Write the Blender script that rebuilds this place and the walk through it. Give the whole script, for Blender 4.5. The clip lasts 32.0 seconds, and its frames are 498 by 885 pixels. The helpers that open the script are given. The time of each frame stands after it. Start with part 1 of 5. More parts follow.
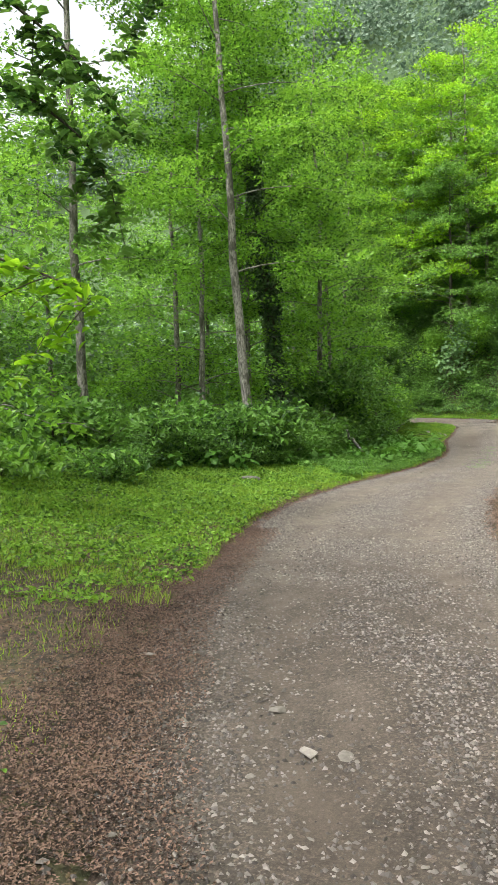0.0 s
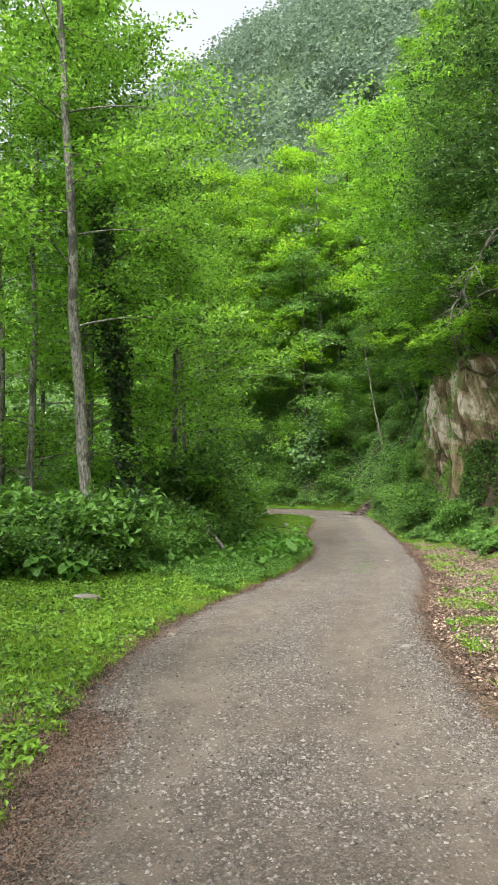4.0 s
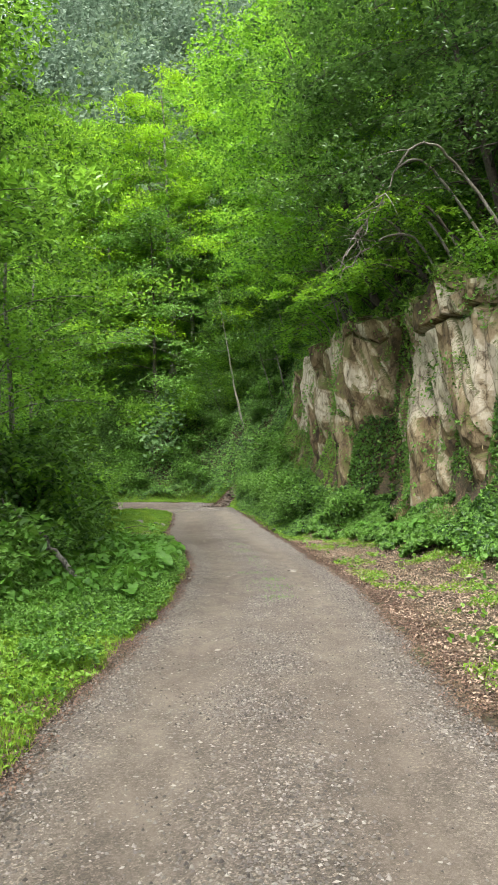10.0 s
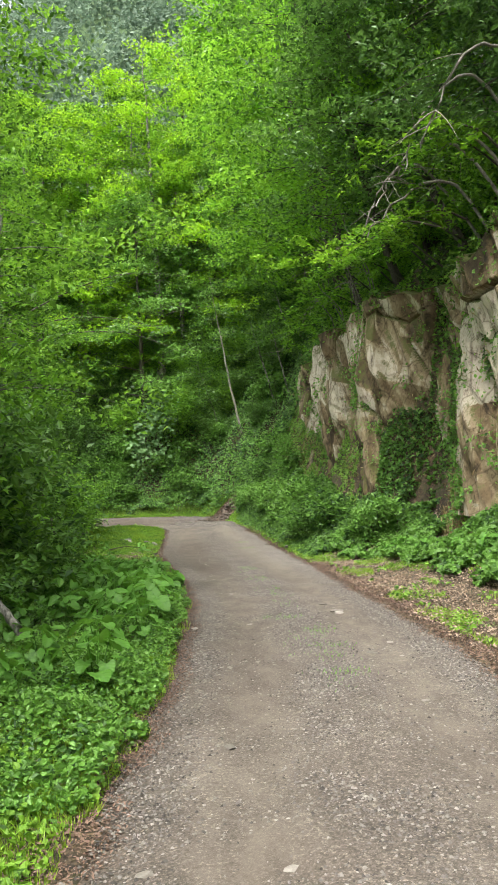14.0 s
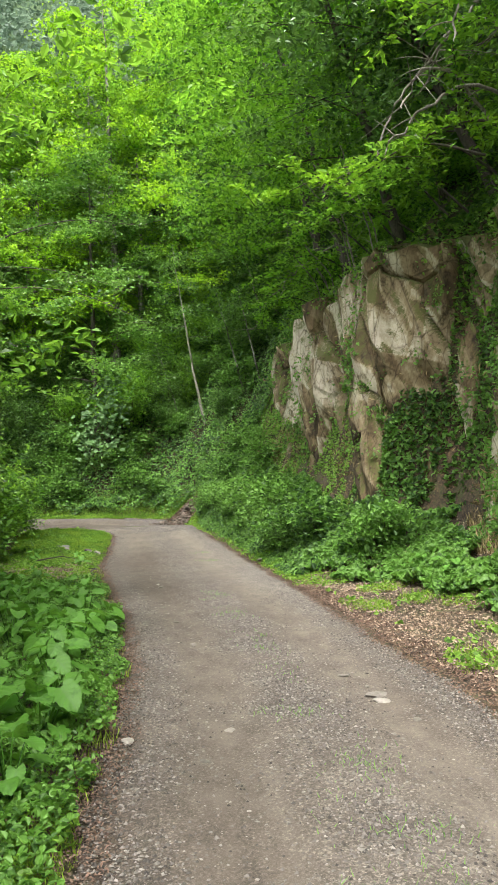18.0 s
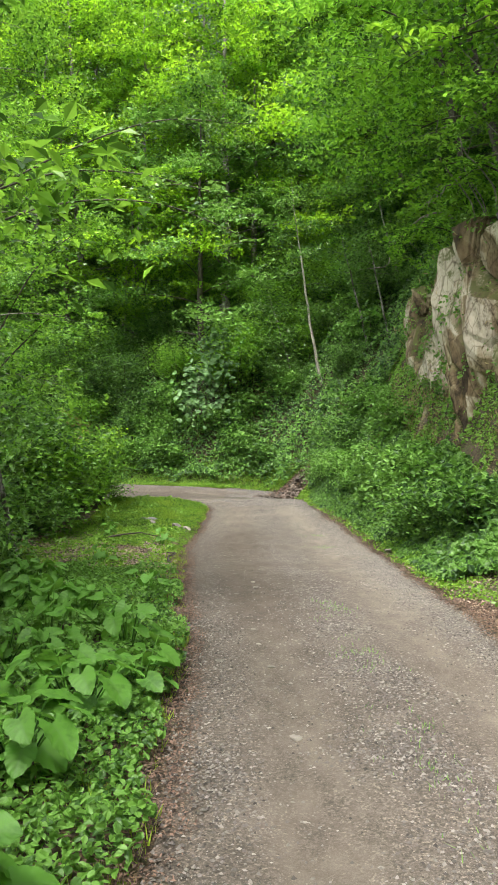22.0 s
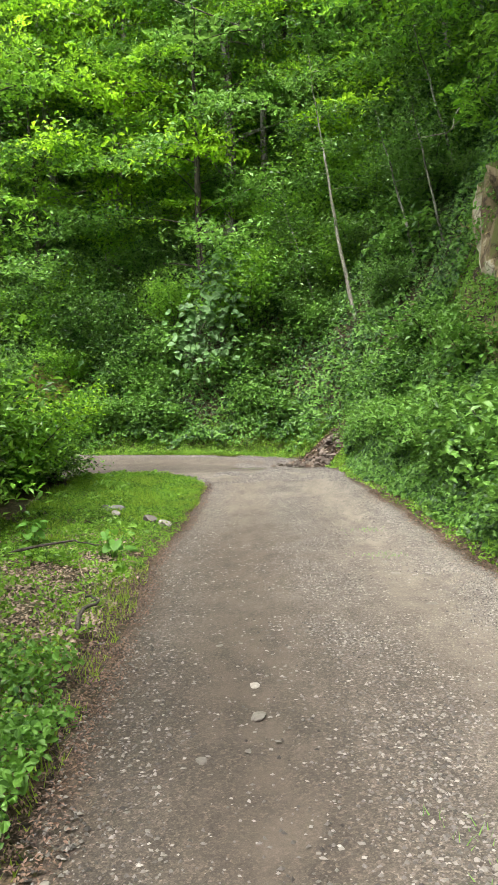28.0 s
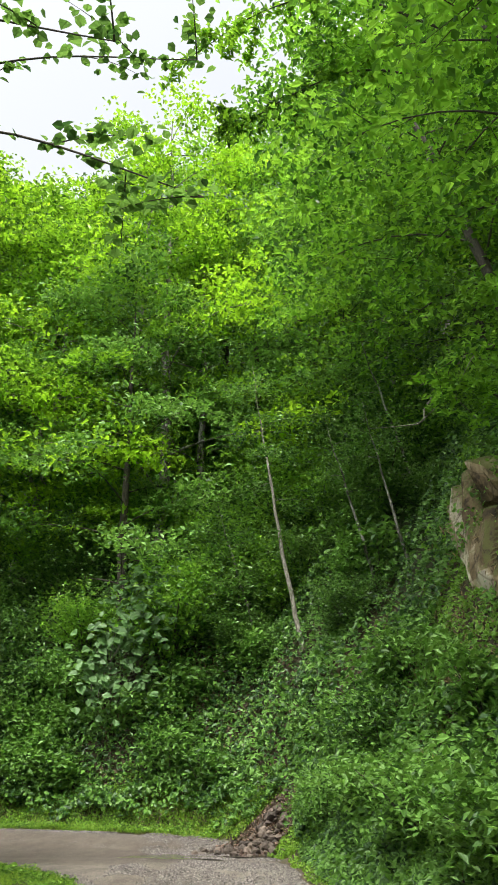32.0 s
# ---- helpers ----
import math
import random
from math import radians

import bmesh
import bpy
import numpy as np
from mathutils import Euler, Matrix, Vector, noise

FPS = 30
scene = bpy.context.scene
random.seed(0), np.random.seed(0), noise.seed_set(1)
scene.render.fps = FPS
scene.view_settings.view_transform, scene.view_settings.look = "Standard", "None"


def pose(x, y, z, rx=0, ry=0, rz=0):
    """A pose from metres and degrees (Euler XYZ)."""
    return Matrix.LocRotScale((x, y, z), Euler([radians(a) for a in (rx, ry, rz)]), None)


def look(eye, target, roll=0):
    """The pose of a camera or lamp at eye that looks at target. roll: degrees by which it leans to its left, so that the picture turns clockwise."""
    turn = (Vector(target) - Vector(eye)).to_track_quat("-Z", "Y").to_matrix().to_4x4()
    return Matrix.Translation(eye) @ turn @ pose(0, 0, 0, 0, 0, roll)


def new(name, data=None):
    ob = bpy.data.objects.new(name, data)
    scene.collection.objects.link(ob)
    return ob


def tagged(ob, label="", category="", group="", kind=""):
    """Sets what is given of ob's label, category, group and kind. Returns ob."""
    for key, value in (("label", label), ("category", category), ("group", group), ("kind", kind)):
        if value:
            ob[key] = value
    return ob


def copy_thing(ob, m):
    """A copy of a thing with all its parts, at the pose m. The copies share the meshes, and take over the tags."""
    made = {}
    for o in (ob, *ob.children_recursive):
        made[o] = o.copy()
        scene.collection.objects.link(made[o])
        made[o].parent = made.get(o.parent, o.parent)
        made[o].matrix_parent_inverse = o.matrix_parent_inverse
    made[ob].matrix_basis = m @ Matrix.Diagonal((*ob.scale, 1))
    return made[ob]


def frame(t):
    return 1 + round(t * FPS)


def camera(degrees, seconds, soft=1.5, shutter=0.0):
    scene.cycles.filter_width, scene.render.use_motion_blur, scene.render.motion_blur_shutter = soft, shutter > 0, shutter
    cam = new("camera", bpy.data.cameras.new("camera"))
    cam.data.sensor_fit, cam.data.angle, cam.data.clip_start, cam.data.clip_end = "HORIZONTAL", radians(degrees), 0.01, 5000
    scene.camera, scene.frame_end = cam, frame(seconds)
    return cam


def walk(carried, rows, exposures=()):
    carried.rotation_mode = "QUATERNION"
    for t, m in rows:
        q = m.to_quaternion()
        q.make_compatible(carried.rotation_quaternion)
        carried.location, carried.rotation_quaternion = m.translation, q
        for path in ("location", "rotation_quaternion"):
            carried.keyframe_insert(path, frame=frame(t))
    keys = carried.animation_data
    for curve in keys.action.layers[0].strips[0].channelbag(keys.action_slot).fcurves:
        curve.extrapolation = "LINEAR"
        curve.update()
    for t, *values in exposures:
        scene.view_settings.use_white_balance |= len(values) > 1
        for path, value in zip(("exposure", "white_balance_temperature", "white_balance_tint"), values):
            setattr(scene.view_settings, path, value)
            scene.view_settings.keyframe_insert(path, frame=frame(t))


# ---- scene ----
FOV = 36.09
cam = camera(FOV, 32.0, soft=0.8)

# The walk: seconds, eye, target, roll.
PATH = [
    (0, (3.245, 0.306, 1.423), (2.498, 2.16, 1.34), -0.7),
    (0.5, (2.988, 0.712, 1.425), (2.229, 2.559, 1.325), -0.4),
    (1, (2.726, 1.151, 1.448), (2.1, 3.049, 1.353), -0.1),
    (1.5, (2.538, 1.67, 1.445), (1.921, 3.571, 1.386), -0.5),
    (2, (2.376, 2.109, 1.436), (1.879, 4.046, 1.398), -0.5),
    (2.5, (2.264, 2.567, 1.453), (1.922, 4.538, 1.474), -0.5),
    (4.5, (1.697, 4.381, 1.508), (1.336, 6.342, 1.661), 0.1),
    (5, (1.561, 4.788, 1.53), (1.237, 6.755, 1.681), -1.2),
    (5.5, (1.414, 5.248, 1.543), (0.944, 7.186, 1.698), -0.9),
    (6, (1.273, 5.679, 1.514), (0.901, 7.638, 1.659), -1.2),
    (6.5, (1.174, 6.19, 1.496), (0.894, 8.168, 1.584), -1.3),
    (7, (1.077, 6.644, 1.493), (0.786, 8.621, 1.56), 0.1),
    (7.5, (0.977, 7.093, 1.525), (0.802, 9.085, 1.596), 0.3),
    (8, (0.904, 7.604, 1.522), (0.707, 9.593, 1.596), 0.1),
    (8.5, (0.785, 8.073, 1.519), (0.677, 10.069, 1.592), -0.2),
    (9, (0.688, 8.561, 1.511), (0.682, 10.56, 1.584), -1.4),
    (9.5, (0.588, 9.098, 1.535), (0.496, 11.093, 1.634), -1.3),
    (10, (0.515, 9.643, 1.57), (0.57, 11.639, 1.682), -1.6),
    (10.5, (0.518, 10.22, 1.574), (0.584, 12.213, 1.736), -1.6),
    (11, (0.462, 10.717, 1.563), (0.563, 12.708, 1.728), -1.4),
    (11.5, (0.368, 11.308, 1.553), (0.514, 13.294, 1.733), -1.4),
    (12, (0.252, 11.875, 1.544), (0.325, 13.864, 1.74), -0.9),
    (12.5, (0.142, 12.392, 1.565), (0.259, 14.381, 1.74), -2.2),
    (13, (0.108, 13.063, 1.571), (0.218, 15.054, 1.727), -3.2),
    (13.5, (0.077, 13.63, 1.561), (0.163, 15.622, 1.708), -3.1),
    (15.5, (0.301, 16.036, 1.516), (0.436, 18.029, 1.625), -1.3),
    (16, (0.216, 16.642, 1.531), (0.416, 18.63, 1.624), -1.4),
    (16.5, (0.166, 17.249, 1.525), (0.352, 19.237, 1.643), -2.1),
    (17, (0.106, 17.887, 1.507), (0.258, 19.877, 1.632), -2.6),
    (17.5, (0.074, 18.446, 1.537), (0.29, 20.43, 1.66), -2.7),
    (18, (0.094, 19.063, 1.541), (0.283, 21.049, 1.681), -1.8),
    (18.5, (0.065, 19.666, 1.529), (0.256, 21.652, 1.666), -1.8),
    (19, (0.068, 20.291, 1.505), (0.172, 22.284, 1.639), -1.1),
    (19.5, (0.057, 20.889, 1.507), (0.127, 22.883, 1.641), -1.3),
    (20, (0.05, 21.445, 1.504), (0.125, 23.439, 1.641), -1.5),
    (20.5, (0.091, 21.952, 1.507), (0.093, 23.948, 1.641), -0.7),
    (21, (0.113, 22.472, 1.509), (0.108, 24.469, 1.618), 0.1),
    (21.5, (0.217, 23.027, 1.511), (0.146, 25.024, 1.596), 0.9),
    (22, (0.184, 23.541, 1.494), (0.077, 25.537, 1.563), 0.6),
    (22.5, (0.156, 24.158, 1.48), (0.055, 26.155, 1.51), -1.0),
    (23, (0.102, 24.751, 1.479), (-0.014, 26.747, 1.511), -1.1),
    (23.5, (0.059, 25.306, 1.464), (0.01, 27.305, 1.506), -1.0),
    (24, (0.015, 26.004, 1.439), (0.01, 28.004, 1.456), -0.7),
    (24.5, (-0.028, 26.573, 1.426), (0.07, 28.571, 1.407), -0.6),
    (25, (-0.036, 27.133, 1.44), (0.057, 29.13, 1.39), -0.8),
    (25.5, (-0.064, 27.715, 1.445), (-0.065, 29.714, 1.366), -1.4),
    (26, (-0.111, 28.317, 1.453), (-0.174, 30.314, 1.372), -1.2),
    (26.5, (-0.141, 28.901, 1.479), (-0.334, 30.891, 1.401), -1.3),
    (28.5, (0.093, 30.877, 1.389), (-0.072, 32.87, 1.391), -1.3),
    (29, (0.071, 31.401, 1.416), (-0.117, 33.392, 1.434), -0.9),
    (29.5, (-0.033, 31.945, 1.428), (-0.231, 33.935, 1.446), -0.8),
    (30, (-0.08, 32.431, 1.432), (-0.279, 34.421, 1.454), -1.0),
    (30.5, (-0.157, 32.93, 1.482), (-0.381, 34.917, 1.54), 0.3),
    (31, (-0.176, 33.415, 1.586), (-0.248, 35.393, 1.878), 0.0),
    (31.5, (-0.158, 33.933, 1.612), (-0.215, 35.824, 2.261), 0.3),
    (32, (-0.28, 34.616, 1.587), (-0.252, 36.435, 2.418), 0.0),
]
walk(cam, [(t, look(eye, target, roll)) for t, eye, target, roll in PATH],
     [(0.0, 0.96), (3.0, 0.94), (6.0, 0.95), (10.0, 0.95), (13.0, 1.0), (16.0, 1.08), (19.0, 1.15), (22.0, 1.19), (25.0, 1.43), (26.5, 1.35), (29.0, 1.36), (30.7, 1.38), (32.0, 0.92)])

# ---------------------------------------------------------------- light
SUN_EL, SUN_ROT = radians(61), radians(199)
world = bpy.data.worlds.new("overcast_sky")
scene.world = world
world.use_nodes = True
wn, wl = world.node_tree.nodes, world.node_tree.links
sky = wn.new("ShaderNodeTexSky")
sky.sky_type, sky.sun_disc = "NISHITA", False
sky.sun_elevation, sky.sun_rotation = SUN_EL, SUN_ROT
sky.air_density, sky.dust_density, sky.ozone_density = 1.0, 6.0, 1.0
grey = wn.new("ShaderNodeHueSaturation")
grey.inputs["Saturation"].default_value = 0.22
grey.inputs["Value"].default_value = 1.5
wl.new(sky.outputs[0], grey.inputs["Color"])
wl.new(grey.outputs[0], wn["Background"].inputs["Color"])
wn["Background"].inputs["Strength"].default_value = 0.145
sun = new("sun", bpy.data.lights.new("sun", "SUN"))
sun.data.energy, sun.data.angle, sun.data.color = 2.4, radians(12), (1.0, 0.96, 0.88)
away = Vector((math.sin(SUN_ROT) * math.cos(SUN_EL), math.cos(SUN_ROT) * math.cos(SUN_EL), math.sin(SUN_EL)))
sun.matrix_world = look(away * 50, (0, 0, 0))

# ---------------------------------------------------------------- materials
def nodes_of(name):
    m = bpy.data.materials.new(name)
    m.use_nodes = True
    return m, m.node_tree.nodes, m.node_tree.links, m.node_tree.nodes["Principled BSDF"]


def ramp(n, stops):
    r = n.new("ShaderNodeValToRGB")
    while len(r.color_ramp.elements) < len(stops):
        r.color_ramp.elements.new(0.5)
    for e, (p, c) in zip(r.color_ramp.elements, stops):
        e.position, e.color = p, (*c, 1)
    return r


def tex(n, l, kind, scale, detail=4.0, coords=None, rough=0.6):
    t = n.new("ShaderNodeTex" + kind)
    t.inputs["Scale"].default_value = scale
    if kind == "Noise":
        t.inputs["Detail"].default_value, t.inputs["Roughness"].default_value = detail, rough
    if coords is not None:
        l.new(coords, t.inputs["Vector"])
    return t


def mix(n, l, a, b, fac, blend="MIX"):
    m = n.new("ShaderNodeMix")
    m.data_type, m.blend_type = "RGBA", blend
    for sock, v in ((m.inputs["Factor"], fac), (m.inputs["A"], a), (m.inputs["B"], b)):
        if isinstance(v, bpy.types.NodeSocket):
            l.new(v, sock)
        elif isinstance(v, tuple):
            sock.default_value = (*v, 1)
        else:
            sock.default_value = v
    return m.outputs["Result"]


def bump(n, l, height, strength, distance, shader, normal=None):
    b = n.new("ShaderNodeBump")
    b.inputs["Strength"].default_value, b.inputs["Distance"].default_value = strength, distance
    l.new(height, b.inputs["Height"])
    if normal is not None:
        l.new(normal, b.inputs["Normal"])
    l.new(b.outputs[0], shader.inputs["Normal"])
    return b.outputs[0]


def leaf_material(name, dark, light, glow=0.45, gloss=0.38, patch=0.6):
    """A thin leaf: colour by island and by patches, light let through."""
    m, n, l, p = nodes_of(name)
    geo, info = n.new("ShaderNodeNewGeometry"), n.new("ShaderNodeObjectInfo")
    big = tex(n, l, "Noise", patch, 3, geo.outputs["Position"])
    add = n.new("ShaderNodeMath")
    add.operation = "MULTIPLY_ADD"
    add.inputs[1].default_value = 0.75
    l.new(geo.outputs["Random Per Island"], add.inputs[0])
    l.new(big.outputs["Fac"], add.inputs[2])
    sub = n.new("ShaderNodeMath")
    sub.operation = "MULTIPLY_ADD"
    sub.inputs[1].default_value = 0.25
    l.new(info.outputs["Random"], sub.inputs[0])
    l.new(add.outputs[0], sub.inputs[2])
    mid = tuple((a + b) / 2 for a, b in zip(dark, light))
    deep = tuple(a * 0.7 for a in dark)
    r = ramp(n, [(0.40, deep), (0.62, dark), (0.85, mid), (1.0, tuple(a * 1.12 for a in light))])
    l.new(sub.outputs[0], r.inputs[0])
    l.new(r.outputs[0], p.inputs["Base Color"])
    p.inputs["Roughness"].default_value = gloss
    p.inputs["Specular IOR Level"].default_value = 0.5
    tr = n.new("ShaderNodeBsdfTranslucent")
    hue = n.new("ShaderNodeHueSaturation")
    hue.inputs["Hue"].default_value, hue.inputs["Saturation"].default_value, hue.inputs["Value"].default_value = 0.488, 1.0, 1.45
    l.new(r.outputs[0], hue.inputs["Color"])
    l.new(hue.outputs[0], tr.inputs["Color"])
    ms = n.new("ShaderNodeMixShader")
    ms.inputs[0].default_value = glow
    l.new(p.outputs[0], ms.inputs[1])
    l.new(tr.outputs[0], ms.inputs[2])
    l.new(ms.outputs[0], n["Material Output"].inputs[0])
    return m


LEAF_ALDER = leaf_material("alder_leaf", (0.035, 0.101, 0.013), (0.157, 0.336, 0.034), 0.52)
LEAF_BEECH = leaf_material("beech_leaf", (0.036, 0.110, 0.011), (0.161, 0.336, 0.020), 0.45)
LEAF_OVER = leaf_material("overhang_leaf", (0.038, 0.122, 0.015), (0.160, 0.355, 0.030), 0.56)
LEAF_LIME = leaf_material("lime_leaf", (0.055, 0.150, 0.010), (0.225, 0.430, 0.020), 0.5)
# dark green leaf, used too where shade is put into the colour
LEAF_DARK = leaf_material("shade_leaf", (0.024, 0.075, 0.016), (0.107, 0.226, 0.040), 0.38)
# deep shade under the cliff-top canopy put into the leaf colour
LEAF_SHADED = leaf_material("leaf_with_deep_shade", (0.015, 0.050, 0.012), (0.068, 0.149, 0.030), 0.3, 0.5)
# distance haze put into the colour: paler, greyer, bluer leaves
LEAF_HAZE = leaf_material("hazy_far_leaf", (0.090, 0.142, 0.100), (0.150, 0.215, 0.150), 0.3, 0.7, patch=0.05)
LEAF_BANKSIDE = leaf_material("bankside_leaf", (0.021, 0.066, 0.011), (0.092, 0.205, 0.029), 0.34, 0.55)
LEAF_BRAMBLE = leaf_material("bramble_leaf", (0.027, 0.083, 0.014), (0.112, 0.245, 0.036), 0.36, 0.52)
LEAF_BANK = leaf_material("bank_leaf", (0.033, 0.091, 0.012), (0.146, 0.288, 0.037), 0.38)
LEAF_LAWN = leaf_material("lawn_leaf", (0.050, 0.120, 0.012), (0.158, 0.308, 0.028), 0.4, 0.6, patch=0.9)
LEAF_CLOVER = leaf_material("clover_leaf", (0.050, 0.122, 0.013), (0.165, 0.310, 0.032), 0.40, 0.6, patch=0.8)
LEAF_BIG = leaf_material("burdock_leaf", (0.026, 0.092, 0.010), (0.086, 0.225, 0.024), 0.40, 0.58, patch=9.0)
big_nodes, big_links = LEAF_BIG.node_tree.nodes, LEAF_BIG.node_tree.links
rib_tone = big_nodes.new("ShaderNodeAttribute")
rib_tone.attribute_name = "rib"
blade_tone = big_nodes["Principled BSDF"].inputs["Base Color"].links[0].from_socket
big_links.new(mix(big_nodes, big_links, blade_tone, (0.10, 0.22, 0.045), rib_tone.outputs["Fac"]), big_nodes["Principled BSDF"].inputs["Base Color"])
LEAF_IVY = leaf_material("ivy_leaf", (0.013, 0.036, 0.012), (0.048, 0.100, 0.026), 0.2, 0.4)
LEAF_VINE = leaf_material("vine_leaf", (0.040, 0.098, 0.028), (0.090, 0.182, 0.055), 0.3, 0.55)
LEAF_BLADE = leaf_material("grass_blade", (0.085, 0.158, 0.017), (0.243, 0.374, 0.037), 0.45, 0.5, patch=1.2)
LEAF_DRY = leaf_material("dry_grass", (0.10, 0.075, 0.03), (0.30, 0.235, 0.12), 0.3, 0.7, patch=1.2)
LEAF_RUSSET = leaf_material("russet_litter", (0.036, 0.022, 0.016), (0.165, 0.105, 0.076), 0.05, 0.8, patch=2.5)
LEAF_DEAD = leaf_material("dead_leaf", (0.075, 0.052, 0.038), (0.34, 0.255, 0.19), 0.1, 0.7, patch=2.0)


def bark_material(name, dark, light, moss=0.3):
    m, n, l, p = nodes_of(name)
    geo = n.new("ShaderNodeNewGeometry")
    mp = n.new("ShaderNodeMapping")
    mp.inputs["Scale"].default_value = (1, 1, 0.35)
    l.new(geo.outputs["Position"], mp.inputs[0])
    fine, blot = tex(n, l, "Noise", 28, 6, mp.outputs[0], 0.7), tex(n, l, "Noise", 4.5, 5, mp.outputs[0], 0.65)
    r = ramp(n, [(0.36, dark), (0.64, light)])
    l.new(fine.outputs["Fac"], r.inputs[0])
    r2 = ramp(n, [(0.50, (0, 0, 0)), (0.58, (moss, moss, moss))])
    l.new(blot.outputs["Fac"], r2.inputs[0])
    col = mix(n, l, r.outputs[0], (0.040, 0.042, 0.024), r2.outputs[0])
    l.new(col, p.inputs["Base Color"])
    p.inputs["Roughness"].default_value = 0.9
    bump(n, l, fine.outputs["Fac"], 0.6, 0.02, p)
    return m


BARK = bark_material("alder_bark", (0.050, 0.047, 0.042), (0.33, 0.312, 0.28), 0.85)
BARK_DARK = bark_material("dark_bark", (0.022, 0.018, 0.015), (0.09, 0.075, 0.06))
BARK_PALE = bark_material("pale_bark", (0.12, 0.105, 0.085), (0.36, 0.335, 0.285), 0.3)
TWIG = bark_material("bare_twig", (0.10, 0.085, 0.07), (0.30, 0.27, 0.24), 0.1)


def rock_material():
    m, n, l, p = nodes_of("cliff_rock")
    geo = n.new("ShaderNodeNewGeometry")
    pos = geo.outputs["Position"]
    mp = n.new("ShaderNodeMapping")
    mp.inputs["Scale"].default_value = (1, 1, 0.7)
    l.new(pos, mp.inputs[0])
    big, mid, fine = tex(n, l, "Noise", 0.8, 6, mp.outputs[0], 0.65), tex(n, l, "Noise", 3.2, 7, mp.outputs[0], 0.75), tex(n, l, "Noise", 30, 5, pos, 0.7)
    r = ramp(n, [(0.34, (0.060, 0.041, 0.023)), (0.45, (0.150, 0.106, 0.058)), (0.55, (0.30, 0.238, 0.155)), (0.65, (0.54, 0.485, 0.405))])
    fresh_and_shade = n.new("ShaderNodeAttribute")
    fresh_and_shade.attribute_name = "fresh_and_shade"
    tone = n.new("ShaderNodeMath")
    tone.operation = "MULTIPLY_ADD"
    tone.inputs[1].default_value = 0.6
    l.new(big.outputs["Fac"], tone.inputs[0])
    l.new(fresh_and_shade.outputs["Fac"], tone.inputs[2])
    l.new(tone.outputs[0], r.inputs[0])
    r2 = ramp(n, [(0.37, (0.20, 0.17, 0.13)), (0.45, (0.78, 0.75, 0.70)), (0.62, (1.1, 1.09, 1.07))])
    l.new(mid.outputs["Fac"], r2.inputs[0])
    col = mix(n, l, r.outputs[0], r2.outputs[0], 0.85, "MULTIPLY")
    # straight cracks between the blocks
    slant = n.new("ShaderNodeMapping")
    slant.inputs["Rotation"].default_value, slant.inputs["Scale"].default_value = (0.35, 0.5, 0.2), (1.0, 1.0, 0.45)
    l.new(pos, slant.inputs[0])
    for size, width in ((0.9, 0.016), (2.6, 0.022)):
        crack = tex(n, l, "Voronoi", size, coords=slant.outputs[0])
        crack.feature = "DISTANCE_TO_EDGE"
        rc = ramp(n, [(0.0, (0.16, 0.12, 0.08)), (width, (1, 1, 1))])
        l.new(crack.outputs["Distance"], rc.inputs[0])
        col = mix(n, l, col, rc.outputs[0], 0.6, "MULTIPLY")
    # moss on ledges
    sep = n.new("ShaderNodeSeparateXYZ")
    l.new(geo.outputs["Normal"], sep.inputs[0])
    mm = n.new("ShaderNodeMath")
    mm.operation = "MULTIPLY_ADD"
    mm.inputs[1].default_value = 0.55
    l.new(sep.outputs["Z"], mm.inputs[0])
    l.new(mid.outputs["Fac"], mm.inputs[2])
    r3 = ramp(n, [(0.66, (0, 0, 0)), (0.76, (0.9, 0.9, 0.9))])
    l.new(mm.outputs[0], r3.inputs[0])
    col = mix(n, l, col, (0.085, 0.095, 0.022), r3.outputs[0])
    l.new(col, p.inputs["Base Color"])
    p.inputs["Roughness"].default_value = 0.92
    a = bump(n, l, mid.outputs["Fac"], 0.5, 0.035, p)
    bump(n, l, fine.outputs["Fac"], 0.6, 0.015, p, a)
    return m


ROCK = rock_material()


